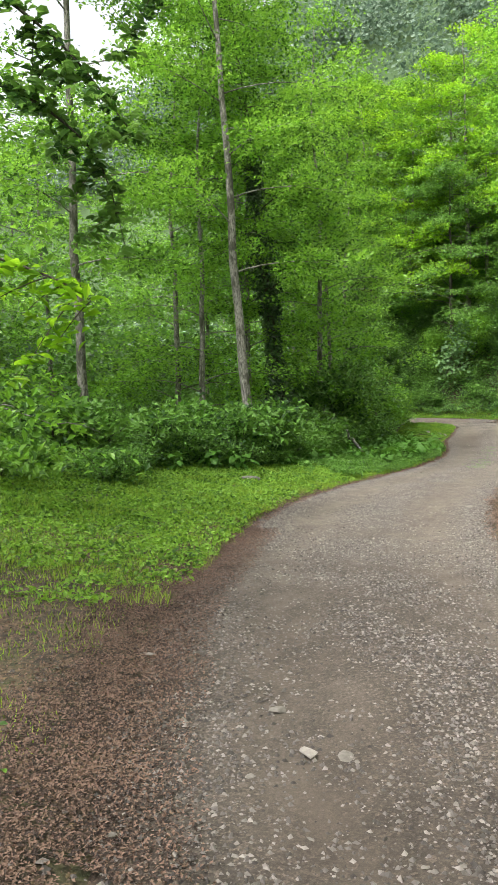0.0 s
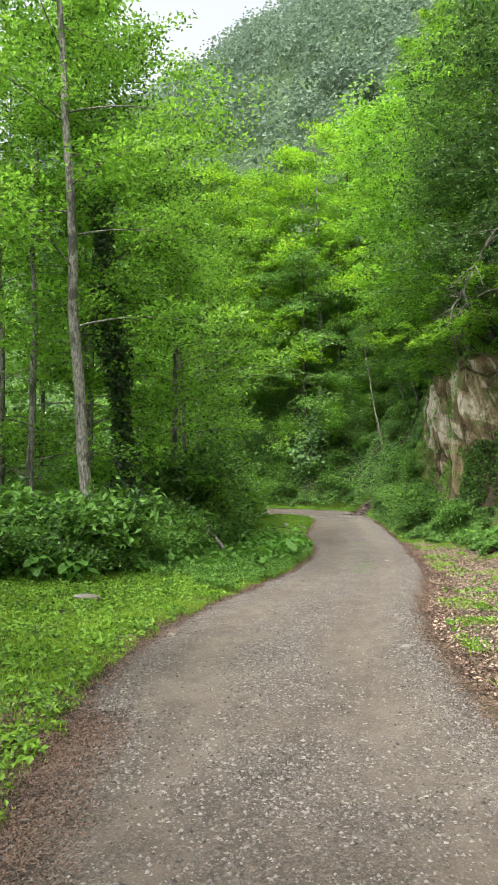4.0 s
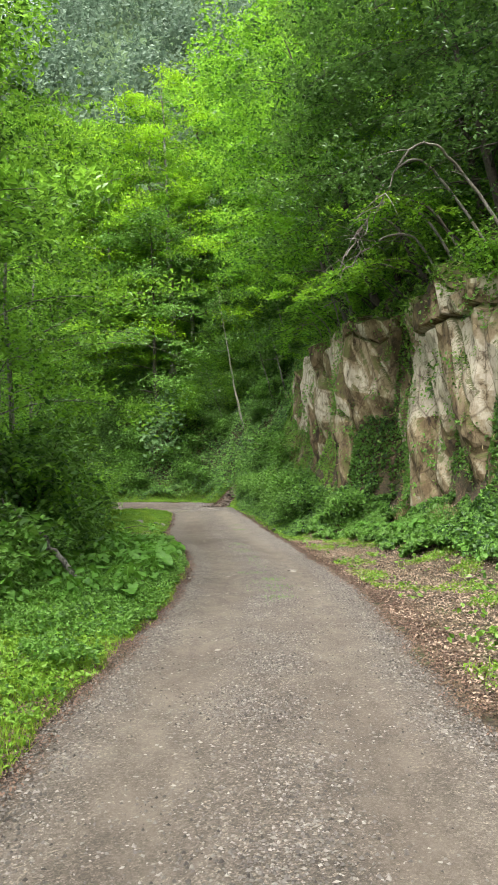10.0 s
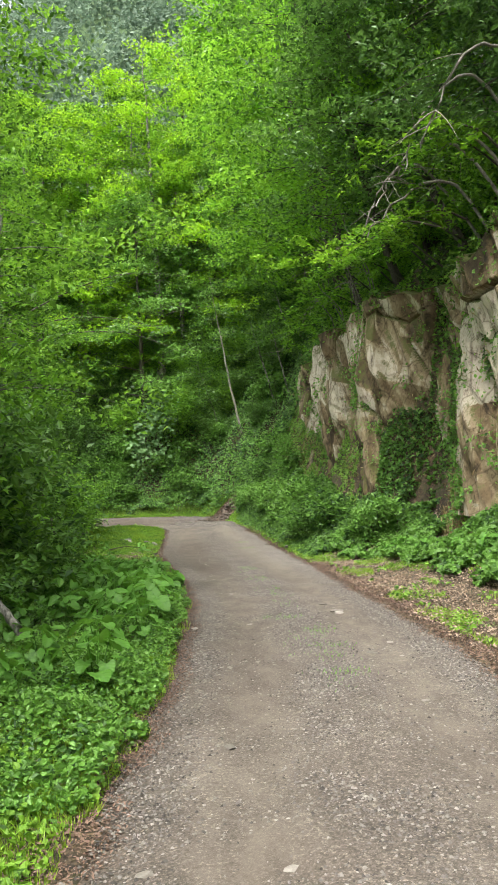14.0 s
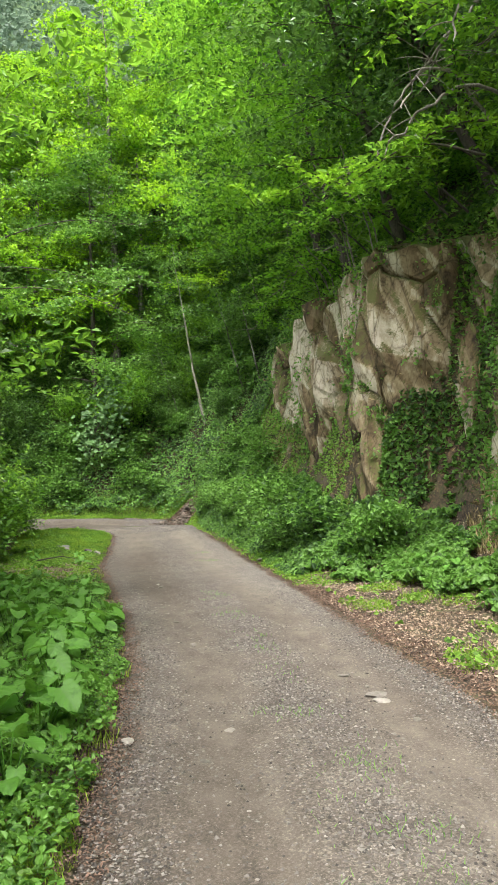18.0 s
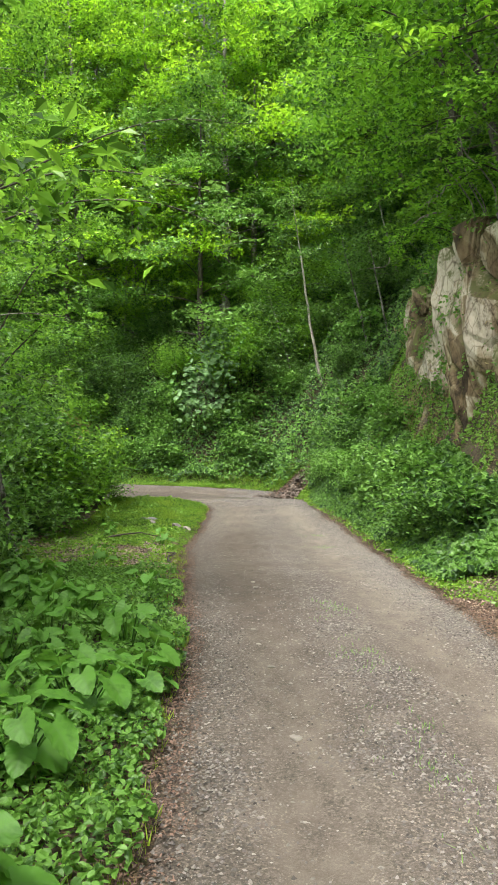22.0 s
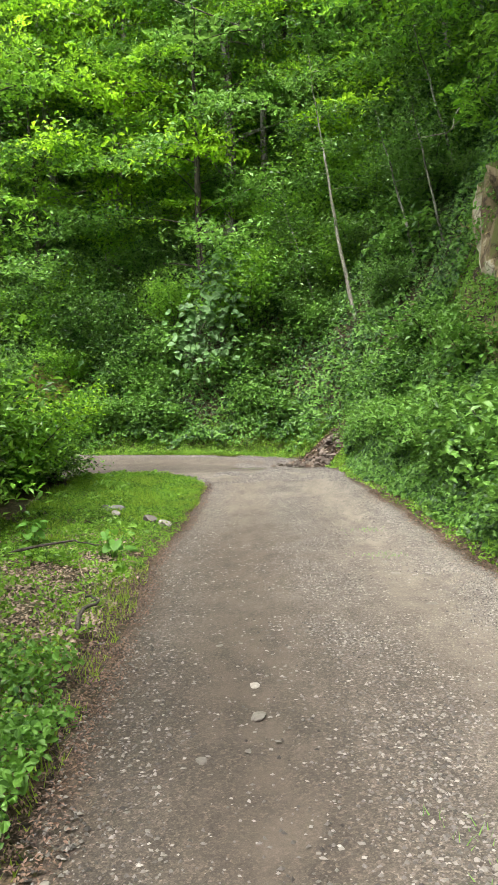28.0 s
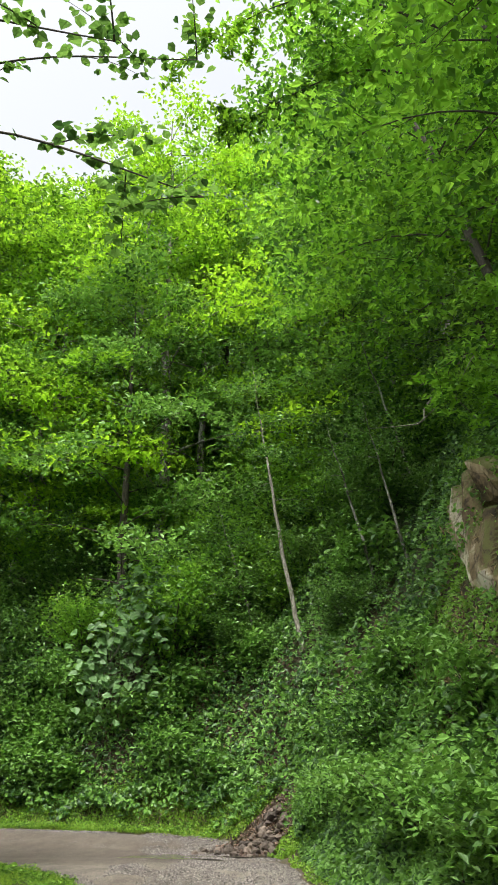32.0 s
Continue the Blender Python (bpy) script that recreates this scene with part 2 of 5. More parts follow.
def soil_material():
    m, n, l, p = nodes_of("forest_soil")
    pos = n.new("ShaderNodeNewGeometry").outputs["Position"]
    a, b = tex(n, l, "Noise", 0.8, 5, pos), tex(n, l, "Noise", 18, 7, pos, 0.75)
    warp = n.new("ShaderNodeVectorMath")
    warp.operation = "MULTIPLY_ADD"
    warp.inputs[1].default_value = (0.04, 0.04, 0.04)
    l.new(b.outputs["Color"], warp.inputs[0])
    l.new(pos, warp.inputs[2])
    flake, grit = tex(n, l, "Voronoi", 24, coords=warp.outputs[0]), tex(n, l, "Voronoi", 70, coords=pos)
    r = ramp(n, [(0.35, (0.048, 0.034, 0.024)), (0.5, (0.070, 0.055, 0.034)), (0.65, (0.105, 0.075, 0.050))])
    l.new(a.outputs["Fac"], r.inputs[0])
    col = r.outputs[0]
    for v, amount in ((flake, 0.9), (grit, 0.7)):
        bw = n.new("ShaderNodeRGBToBW")
        l.new(v.outputs["Color"], bw.inputs[0])
        rs = ramp(n, [(0.2, (0.35, 0.34, 0.33)), (0.5, (0.85, 0.82, 0.80)), (0.7, (1.2, 1.12, 1.05)), (0.85, (1.75, 1.6, 1.45))])
        l.new(bw.outputs[0], rs.inputs[0])
        col = mix(n, l, col, rs.outputs[0], amount, "MULTIPLY")
    moss = ramp(n, [(0.52, (0, 0, 0)), (0.66, (0.7, 0.7, 0.7))])
    l.new(tex(n, l, "Noise", 2.3, 6, pos, 0.7).outputs["Fac"], moss.inputs[0])
    col = mix(n, l, col, (0.055, 0.075, 0.020), moss.outputs[0])
    green = n.new("ShaderNodeAttribute")
    green.attribute_name = "green"
    col = mix(n, l, col, (0.040, 0.078, 0.022), green.outputs["Fac"])
    l.new(col, p.inputs["Base Color"])
    p.inputs["Roughness"].default_value = 0.95
    x = bump(n, l, flake.outputs["Distance"], -0.8, 0.02, p)
    bump(n, l, b.outputs["Fac"], 0.6, 0.02, p, x)
    return m


SOIL = soil_material()


def road_material():
    m, n, l, p = nodes_of("gravel_road")
    geo = n.new("ShaderNodeNewGeometry")
    pos = geo.outputs["Position"]
    wear, rim, tone = (n.new("ShaderNodeAttribute") for _ in range(3))
    wear.attribute_name, rim.attribute_name, tone.attribute_name = "wear", "rim", "tone"
    # fines, stretched along the way of travel
    mp = n.new("ShaderNodeMapping")
    mp.inputs["Scale"].default_value = (1.0, 0.45, 1.0)
    l.new(pos, mp.inputs[0])
    vor, vor2 = tex(n, l, "Voronoi", 60, coords=pos), tex(n, l, "Voronoi", 140, coords=pos)
    big, mid, fine = tex(n, l, "Noise", 0.55, 4, mp.outputs[0]), tex(n, l, "Noise", 4, 5, mp.outputs[0], 0.6), tex(n, l, "Noise", 160, 4, pos, 0.7)
    r = ramp(n, [(0.32, (0.074, 0.066, 0.058)), (0.5, (0.092, 0.083, 0.074)), (0.68, (0.112, 0.102, 0.092))])
    l.new(mid.outputs["Fac"], r.inputs[0])
    rb = ramp(n, [(0.35, (0.86, 0.82, 0.79)), (0.65, (1.10, 1.09, 1.07))])
    l.new(big.outputs["Fac"], rb.inputs[0])
    base = mix(n, l, r.outputs[0], rb.outputs[0], 1.0, "MULTIPLY")
    rg = ramp(n, [(0.30, (0.72, 0.71, 0.70)), (0.5, (1.0, 1.0, 1.0)), (0.68, (1.28, 1.27, 1.25))])
    l.new(fine.outputs["Fac"], rg.inputs[0])
    base = mix(n, l, base, rg.outputs[0], 0.8, "MULTIPLY")
    col = base
    for v, amount in ((vor, 0.8), (vor2, 0.8)):
        bw = n.new("ShaderNodeRGBToBW")
        l.new(v.outputs["Color"], bw.inputs[0])
        rs = ramp(n, [(0.15, (0.50, 0.47, 0.44)), (0.45, (0.85, 0.83, 0.81)), (0.70, (1.15, 1.13, 1.11)), (0.88, (1.95, 1.92, 1.88))])
        l.new(bw.outputs[0], rs.inputs[0])
        col = mix(n, l, col, rs.outputs[0], amount, "MULTIPLY")
    # trodden fines in the wheel lanes, broken up by stones
    worn = n.new("ShaderNodeMath")
    worn.operation = "MULTIPLY"
    l.new(wear.outputs["Fac"], worn.inputs[0])
    rw = ramp(n, [(0.36, (0.2, 0.2, 0.2)), (0.58, (0.78, 0.78, 0.78))])
    l.new(mid.outputs["Fac"], rw.inputs[0])
    l.new(rw.outputs[0], worn.inputs[1])
    tan = mix(n, l, base, (1.19, 1.13, 1.05), 1.0, "MULTIPLY")
    col = mix(n, l, col, tan, worn.outputs[0])
    # damp brown earth against dry pale grit, and darker and paler stretches
    rt = ramp(n, [(0.0, (0.48, 0.42, 0.38)), (0.5, (1.0, 0.98, 0.965)), (1.0, (1.5, 1.52, 1.53))])
    l.new(tone.outputs["Fac"], rt.inputs[0])
    col = mix(n, l, col, rt.outputs[0], 1.0, "MULTIPLY")
    earth = n.new("ShaderNodeMath")
    earth.operation = "MULTIPLY"
    l.new(rim.outputs["Fac"], earth.inputs[0])
    re = ramp(n, [(0.40, (0.15, 0.15, 0.15)), (0.55, (1, 1, 1))])
    l.new(mid.outputs["Fac"], re.inputs[0])
    l.new(re.outputs[0], earth.inputs[1])
    col = mix(n, l, col, mix(n, l, col, (0.80, 0.62, 0.50), 1.0, "MULTIPLY"), earth.outputs[0])
    l.new(col, p.inputs["Base Color"])
    p.inputs["Roughness"].default_value = 0.92
    a = bump(n, l, vor.outputs["Distance"], -0.7, 0.010, p)
    a = bump(n, l, vor2.outputs["Distance"], -0.5, 0.006, p, a)
    bump(n, l, fine.outputs["Fac"], 0.5, 0.005, p, a)
    return m


ROAD = road_material()


def stone_material(name, lo, hi):
    m, n, l, p = nodes_of(name)
    geo, info = n.new("ShaderNodeNewGeometry"), n.new("ShaderNodeObjectInfo")
    add = n.new("ShaderNodeMath")
    l.new(geo.outputs["Random Per Island"], add.inputs[0])
    l.new(info.outputs["Random"], add.inputs[1])
    fr = n.new("ShaderNodeMath")
    fr.operation = "FRACT"
    l.new(add.outputs[0], fr.inputs[0])
    r = ramp(n, [(0.0, lo), (0.7, tuple((a + b) / 2 for a, b in zip(lo, hi))), (1.0, hi)])
    l.new(fr.outputs[0], r.inputs[0])
    t = tex(n, l, "Noise", 30, 5, geo.outputs["Position"], 0.7)
    r2 = ramp(n, [(0.3, (0.65, 0.62, 0.6)), (0.7, (1.1, 1.1, 1.1))])
    l.new(t.outputs["Fac"], r2.inputs[0])
    l.new(mix(n, l, r.outputs[0], r2.outputs[0], 1.0, "MULTIPLY"), p.inputs["Base Color"])
    p.inputs["Roughness"].default_value = 0.85
    bump(n, l, t.outputs["Fac"], 0.4, 0.01, p)
    return m


GRAVEL = stone_material("loose_gravel", (0.036, 0.031, 0.028), (0.265, 0.243, 0.223))
CHIPS = stone_material("pale_chips", (0.10, 0.091, 0.081), (0.32, 0.30, 0.272))
STONE = stone_material("pale_stone", (0.12, 0.109, 0.095), (0.30, 0.28, 0.25))
GREY_STONE = stone_material("grey_stone", (0.06, 0.058, 0.053), (0.19, 0.185, 0.175))
WET_STONE = stone_material("wet_stone", (0.035, 0.026, 0.020), (0.16, 0.125, 0.10))


def water_material():
    m, n, l, p = nodes_of("muddy_water")
    p.inputs["Base Color"].default_value = (0.060, 0.052, 0.043, 1)
    p.inputs["Roughness"].default_value = 0.12
    t = tex(n, l, "Noise", 6, 2, n.new("ShaderNodeNewGeometry").outputs["Position"])
    bump(n, l, t.outputs["Fac"], 0.05, 0.01, p)
    return m


WATER = water_material()

# ---------------------------------------------------------------- shape of the land
rng = np.random.default_rng(7)
ROAD_Y = [-30, 0, 8, 14, 20, 26, 33, 40, 44, 47.5, 49.8, 51.6, 53.2, 55, 90]
ROAD_Z = [-0.05, -0.05, -0.12, -0.13, -0.2, -0.27, -0.26, -0.28, 0.0, 0.42, 0.52, 0.20, 0.46, 0.80, 1.3]


def road_z(y):
    return (np.interp(y, ROAD_Y, ROAD_Z) + np.interp(np.asarray(y) - 1.5, ROAD_Y, ROAD_Z) + np.interp(np.asarray(y) + 1.5, ROAD_Y, ROAD_Z)) / 3


EDGE_L = [(6.2, -11), (4.6, -5), (3.0, 0), (2.0, 2), (1.0, 4.03), (0.3, 6.2), (-0.32, 8.9), (-0.75, 10.9), (-0.9, 13.3), (-0.88, 15.5), (-0.7, 18), (-0.55, 20.5),
          (-0.42, 23.5), (-0.45, 26.5), (-0.68, 30), (-1.1, 33), (-1.4, 35.5), (-1.9, 39), (-2.1, 42), (-2.2, 45.5), (-2.6, 47.3), (-4.2, 49), (-7.5, 50.3), (-14, 52), (-30, 57)]
EDGE_R = [(12.5, -7), (8.6, -2), (6.2, 1.8), (4.9, 3.8), (3.9, 5.6), (3.2, 7), (2.8, 8.8), (2.5, 10.8), (2.32, 13.4), (2.3, 16), (2.55, 20), (2.65, 24),
          (2.55, 27), (2.45, 30.5), (2.35, 33.8), (2.2, 36.5), (2.05, 39.5), (1.8, 42), (1.35, 44.8), (0.7, 47.8), (0.5, 51.4), (-1.35, 54.35), (-8, 56.1), (-14, 57.2), (-30, 61.5)]


def smooth_line(points, per=12):
    p = np.array(points, float)
    p = np.vstack([2 * p[0] - p[1], p, 2 * p[-1] - p[-2]])
    out = []
    for i in range(1, len(p) - 2):
        for t in np.arange(per) / per:
            out.append(0.5 * (2 * p[i] + (p[i + 1] - p[i - 1]) * t + (2 * p[i - 1] - 5 * p[i] + 4 * p[i + 1] - p[i + 2]) * t * t
                              + (3 * p[i] - p[i - 1] - 3 * p[i + 1] + p[i + 2]) * t ** 3))
    out.append(p[-2])
    return np.array(out)


LINE_L, LINE_R = smooth_line(EDGE_L), smooth_line(EDGE_R)
for line, seed in ((LINE_L, 1.7), (LINE_R, 9.2)):
    line[:, 0] += [0.10 * noise.noise((0.0, v * 0.9, seed)) + 0.07 * noise.noise((3.0, v * 2.7, seed)) for v in line[:, 1]]
OUTLINE = np.vstack([LINE_L, LINE_R[::-1]])


def on_road(x, y):
    """Whether points lie between the road's edges."""
    x, y = np.asarray(x, float), np.asarray(y, float)
    inside = np.zeros(x.shape, bool)
    a, b = OUTLINE, np.roll(OUTLINE, -1, 0)
    for (x1, y1), (x2, y2) in zip(a, b):
        if y1 != y2:
            inside ^= ((y1 > y) != (y2 > y)) & (x < (x2 - x1) * (y - y1) / (y2 - y1) + x1)
    return inside


def left_edge(y):
    return np.interp(y, LINE_L[:240, 1], LINE_L[:240, 0])


def right_edge(y):
    return np.interp(y, LINE_R[:240, 1], LINE_R[:240, 0])


# foot of the hill, walking up the road and round the bend to the left
FOOT = np.array([(16, -40), (11, -10), (8.2, 5), (7.0, 15), (6.7, 26), (6.4, 32.3), (6.1, 35.1), (4.6, 36.2), (4.0, 44), (3.0, 48), (1.75, 52.0), (-0.6, 55.4), (-5, 57.0), (-12, 58.3), (-30, 62), (-80, 72), (-400, 117)], float)


def hill_side(x, y):
    """Distance past the foot of the hill (negative on the road's side) and the place along it."""
    p = np.stack([np.asarray(x, float), np.asarray(y, float)], -1)
    best, signed, along = np.full(p.shape[:-1], 1e9), np.zeros(p.shape[:-1]), np.zeros(p.shape[:-1])
    run = 0.0
    for a, b in zip(FOOT[:-1], FOOT[1:]):
        d = b - a
        n = np.linalg.norm(d)
        t = np.clip(((p - a) @ d) / n ** 2, 0, 1)
        off = p - (a + t[..., None] * d)
        dist = np.linalg.norm(off, axis=-1)
        side = np.where(d[0] * off[..., 1] - d[1] * off[..., 0] < 0, 1.0, -1.0)
        near = dist < best - 1e-9
        best, signed, along = np.where(near, dist, best), np.where(near, dist * side, signed), np.where(near, run + t * n, along)
        run += n
    return signed, along


RUN = np.concatenate([[0], np.cumsum(np.linalg.norm(np.diff(FOOT, axis=0), axis=1))])
#            height at the foot line, width of the foot, steep rise behind it, width of that rise
FOOT_H = [0.8, 0.8, 0.9, 1.0, 1.15, 1.25, 1.25, 1.2, 2.5, 2.9, 1.4, 0.8, 0.8, 0.8, 0.8, 0.8, 0.8]
FOOT_W = [3.0, 3.0, 2.6, 2.6, 2.6, 2.6, 2.4, 2.0, 2.4, 2.0, 1.3, 0.9, 0.9, 0.9, 0.9, 0.9, 0.9]
RISE_H = [3.0, 3.0, 3.5, 5.2, 6.0, 6.6, 6.6, 6.6, 5.8, 6.2, 7.0, 7.0, 7.0, 7.0, 7.0, 7.0, 7.0]
RISE_W = [3.0, 3.0, 2.5, 1.6, 1.15, 1.1, 1.2, 1.6, 2.2, 3.4, 3.4, 3.4, 3.4, 3.6, 4.0, 4.6, 4.6]


def land(x, y):
    x, y = np.asarray(x, float), np.asarray(y, float)
    s, run = hill_side(x, y)
    h, w, rh, rw = (np.interp(run, RUN, v) for v in (FOOT_H, FOOT_W, RISE_H, RISE_W))
    up = np.clip((s + w) / w, 0, 1)
    z = road_z(y) + h * up ** 1.4
    t = np.clip(s / rw, 0, 1)
    z = z + rh * t
    past = np.maximum(s - rw, 0)
    top = np.interp(x, [-160, -75, -48, -36, -27, -17, -7, 60], [36, 60, 84, 107, 138, 180, 214, 225])
    z = z + top * (1 - np.exp(-1.38 * past / top))
    # the meadow climbs a little away from the road, then falls to the stream; the far side of the valley rises again
    left = np.maximum(left_edge(np.clip(y, -11, 47)) - x, 0)
    lawn = 0.12 * np.minimum(left, 4.0) * np.interp(y, [4, 10, 26, 36, 45.5, 48.5], [0.2, 1.0, 0.6, 0.4, 0.4, 0.0])
    drop = 1.8 * (1 - np.exp(-np.maximum(left - 6.5, 0) * 0.12))
    across = 55 * (1 - np.exp(-np.maximum(-48 - x, 0) * 0.5 / 55))
    z = z + np.where(s < 0, lawn - drop + across, 0) * np.clip(-s / 2, 0, 1)
    return z


def bumps(x, y, size, amount):
    return np.array([noise.noise((a / size, b / size, 3.1)) for a, b in zip(np.ravel(x), np.ravel(y))]).reshape(np.shape(x)) * amount


# ---------------------------------------------------------------- mesh helpers
def mesh_of(name, verts, faces, material, smooth=False):
    """A mesh from an array of corners and an array of triangles or quads."""
    me = bpy.data.meshes.new(name)
    v, f = np.asarray(verts, np.float32), np.asarray(faces, np.int32)
    me.vertices.add(len(v))
    me.vertices.foreach_set("co", v.ravel())
    k = f.shape[1]
    me.loops.add(f.size)
    me.loops.foreach_set("vertex_index", f.ravel())
    me.polygons.add(len(f))
    me.polygons.foreach_set("loop_start", np.arange(0, f.size, k, dtype=np.int32))
    me.polygons.foreach_set("use_smooth", np.full(len(f), smooth))
    me.materials.append(material)
    me.update(calc_edges=True)
    return me


def part(name, me, parent, label=""):
    ob = new(name, me)
    ob.parent = parent
    return tagged(ob, label)


def grid_faces(nu, nv):
    i = np.arange(nu * nv).reshape(nu, nv)
    return np.stack([i[:-1, :-1], i[1:, :-1], i[1:, 1:], i[:-1, 1:]], -1).reshape(-1, 4)


def unit(v):
    return v / np.maximum(np.linalg.norm(v, axis=-1, keepdims=True), 1e-9)


def leaves(centres, size, up=1.0, fold=0.25, slim=0.55, r=rng, out=None, full=False):
    """Folded leaf blades (two triangles each) round the given places; up: how level they lie."""
    c = np.asarray(centres, float)
    k = len(c)
    n = r.normal(size=(k, 3))
    n[:, 2] = np.abs(n[:, 2]) + up
    if out is not None:
        n = n + out
    n = unit(n)
    a = unit(np.cross(n, r.normal(size=(k, 3))))
    b = np.cross(n, a)
    s = (size * r.uniform(0.65, 1.25, k))[:, None]
    if full:
        w, h = b * s * slim * 0.5, n * s * fold * 0.4
        v = np.stack([c - a * s * 0.5, c + w - a * s * 0.22 + h, c + w * 0.85 + a * s * 0.14 + h, c + a * s * 0.5 - n * s * 0.12, c - w * 0.85 + a * s * 0.14 + h, c - w - a * s * 0.22 + h], 1).reshape(-1, 3)
        i = np.arange(k)[:, None] * 6
        return v, np.concatenate([i + q for q in ([0, 2, 1], [0, 3, 2], [0, 4, 3], [0, 5, 4])], 1).reshape(-1, 3)
    v = np.stack([c - a * s * 0.5, c + b * s * slim * 0.5 + n * s * fold * 0.4 - a * s * 0.05, c + a * s * 0.5 - n * s * 0.08,
                  c - b * s * slim * 0.5 + n * s * fold * 0.4 - a * s * 0.05], 1).reshape(-1, 3)
    i = np.arange(k)[:, None] * 4
    f = np.concatenate([i + [0, 2, 1], i + [0, 3, 2]], 1).reshape(-1, 3)
    return v, f


def tube(path, radii, sides=7):
    """A tapered tube along a path."""
    p, k = np.asarray(path, float), len(path)
    d = unit(np.gradient(p, axis=0))
    ref = np.where(np.abs(d[:, 2:3]) > 0.9, [[1.0, 0, 0]], [[0, 0, 1.0]])
    a = unit(np.cross(d, ref))
    b = np.cross(d, a)
    ang = np.arange(sides) * 2 * np.pi / sides
    ring = (np.cos(ang)[None, :, None] * a[:, None] + np.sin(ang)[None, :, None] * b[:, None]) * np.asarray(radii)[:, None, None]
    v = (p[:, None] + ring).reshape(-1, 3)
    i, j = np.arange(sides), (np.arange(sides) + 1) % sides
    f = np.concatenate([np.stack([r * sides + i, r * sides + j, (r + 1) * sides + j, (r + 1) * sides + i], 1) for r in range(k - 1)])
    return v, f


def joined(pieces):
    vs, fs, base = [], [], 0
    for v, f in pieces:
        vs.append(v)
        fs.append(f + base)
        base += len(v)
    return np.concatenate(vs), np.concatenate(fs)


# ---------------------------------------------------------------- ground and road
def lines(lo, hi, step, far):
    g = np.cumsum(step * 1.35 ** np.arange(1, 40))
    g = g[g < far]
    return np.concatenate([(lo - g)[::-1], np.arange(lo, hi + 1e-6, step), hi + g])


gx, gy = lines(-26, 18, 0.4, 2500), lines(-14, 72, 0.4, 2500)
X, Y = np.meshgrid(gx, gy, indexing="ij")
Z = land(X, Y)
near = (np.abs(X) < 60) & (Y > -40) & (Y < 110)
rough = np.zeros_like(Z)
rough[near] = bumps(X[near], Y[near], 1.1, 0.025) - 0.02
s_all, _ = hill_side(X, Y)
edge_gap = np.minimum(np.abs(X - left_edge(np.clip(Y, -11, 47))), np.abs(X - right_edge(np.clip(Y, -11, 47))))
keep = np.where(on_road(X, Y), 0.0, np.where(Y < 47, np.clip(edge_gap / 1.5, 0, 1), 0.3))
Z = Z + rough * keep - np.where(on_road(X, Y), 0.05, 0.0)
Z = Z - np.where(Y > 48.5, 0.09 * np.exp(-((s_all + 0.45) / 0.6) ** 2), 0.0)
ground = new("ground", mesh_of("ground", np.stack([X, Y, Z], -1).reshape(-1, 3), grid_faces(len(gx), len(gy)), SOIL, True))
shade = np.clip(np.maximum((s_all - 1.5) / 2, (-8.5 - X) / 2), 0, 1)
ground.data.attributes.new("green", "FLOAT", "POINT").data.foreach_set("value", shade.ravel().astype(np.float32))
tagged(ground, "dark forest soil with moss and litter", "ground", kind="structure")

U = np.linspace(0, 1, 41)
ru = LINE_L[:, None] * (1 - U[None, :, None]) + LINE_R[:, None] * U[None, :, None]
fine = np.concatenate([np.linspace(i, i + 1, 4, endpoint=False) for i in range(len(ru) - 1)] + [[len(ru) - 1]])
lo_i = np.minimum(fine.astype(int), len(ru) - 2)
ru = ru[lo_i] * (1 - (fine - lo_i))[:, None, None] + ru[lo_i + 1] * (fine - lo_i)[:, None, None]
rz = road_z(ru[..., 1])
across = 2 * np.abs(U - 0.5)
crown = 0.045 * (1 - across ** 4) - 0.03 * np.exp(-((U - 0.27) / 0.09) ** 2) - 0.03 * np.exp(-((U - 0.73) / 0.09) ** 2)
rz = rz + crown[None] + bumps(ru[..., 0], ru[..., 1], 0.7, 0.012) + bumps(ru[..., 0], ru[..., 1], 0.16, 0.006) - 0.03 * (across ** 12)[None]
road = new("road", mesh_of("road", np.concatenate([ru, rz[..., None]], -1).reshape(-1, 3), grid_faces(ru.shape[0], ru.shape[1]), ROAD, True))
lane = np.exp(-((U - 0.27) / 0.11) ** 2) + np.exp(-((U - 0.72) / 0.10) ** 2)
# pale grit on the cliff side and over the crest, damp earth in the nearer lane
dry = np.clip((U - 0.62) / 0.3, 0, 1)[None] * np.interp(ru[..., 1], [28, 36, 47, 50], [0.1, 1.0, 1.0, 0.4])
damp = np.exp(-((U - 0.24) / 0.32) ** 2)[None] * np.interp(ru[..., 1], [18, 24, 29, 34, 41, 44], [0.0, 0.1, 0.35, 0.9, 1.05, 0.3])
# further steps by distance along the track: darker start and bend, paler crest
tone = 0.5 + np.interp(ru[..., 1], [3, 7, 9, 14, 20, 25], [-0.30, -0.10, 0.05, 0.02, 0.10, 0.10]) + 0.36 * dry - 0.44 * damp + 0.25 * np.interp(ru[..., 1], [41, 46, 49.3, 50.8, 53], [0.0, 1.0, 0.8, -1.0, -1.4])
road.data.attributes.new("wear", "FLOAT", "POINT").data.foreach_set("value", np.tile(lane, len(ru)).astype(np.float32))
road.data.attributes.new("rim", "FLOAT", "POINT").data.foreach_set("value", (np.clip((across - 0.80) / 0.2, 0, 1)[None] * (ru[..., 1] < 46)).ravel().astype(np.float32))
road.data.attributes.new("tone", "FLOAT", "POINT").data.foreach_set("value", np.clip(tone, 0, 1).ravel().astype(np.float32))
tagged(road, "grey-brown gravel track with two worn wheel ruts", "road", kind="structure")
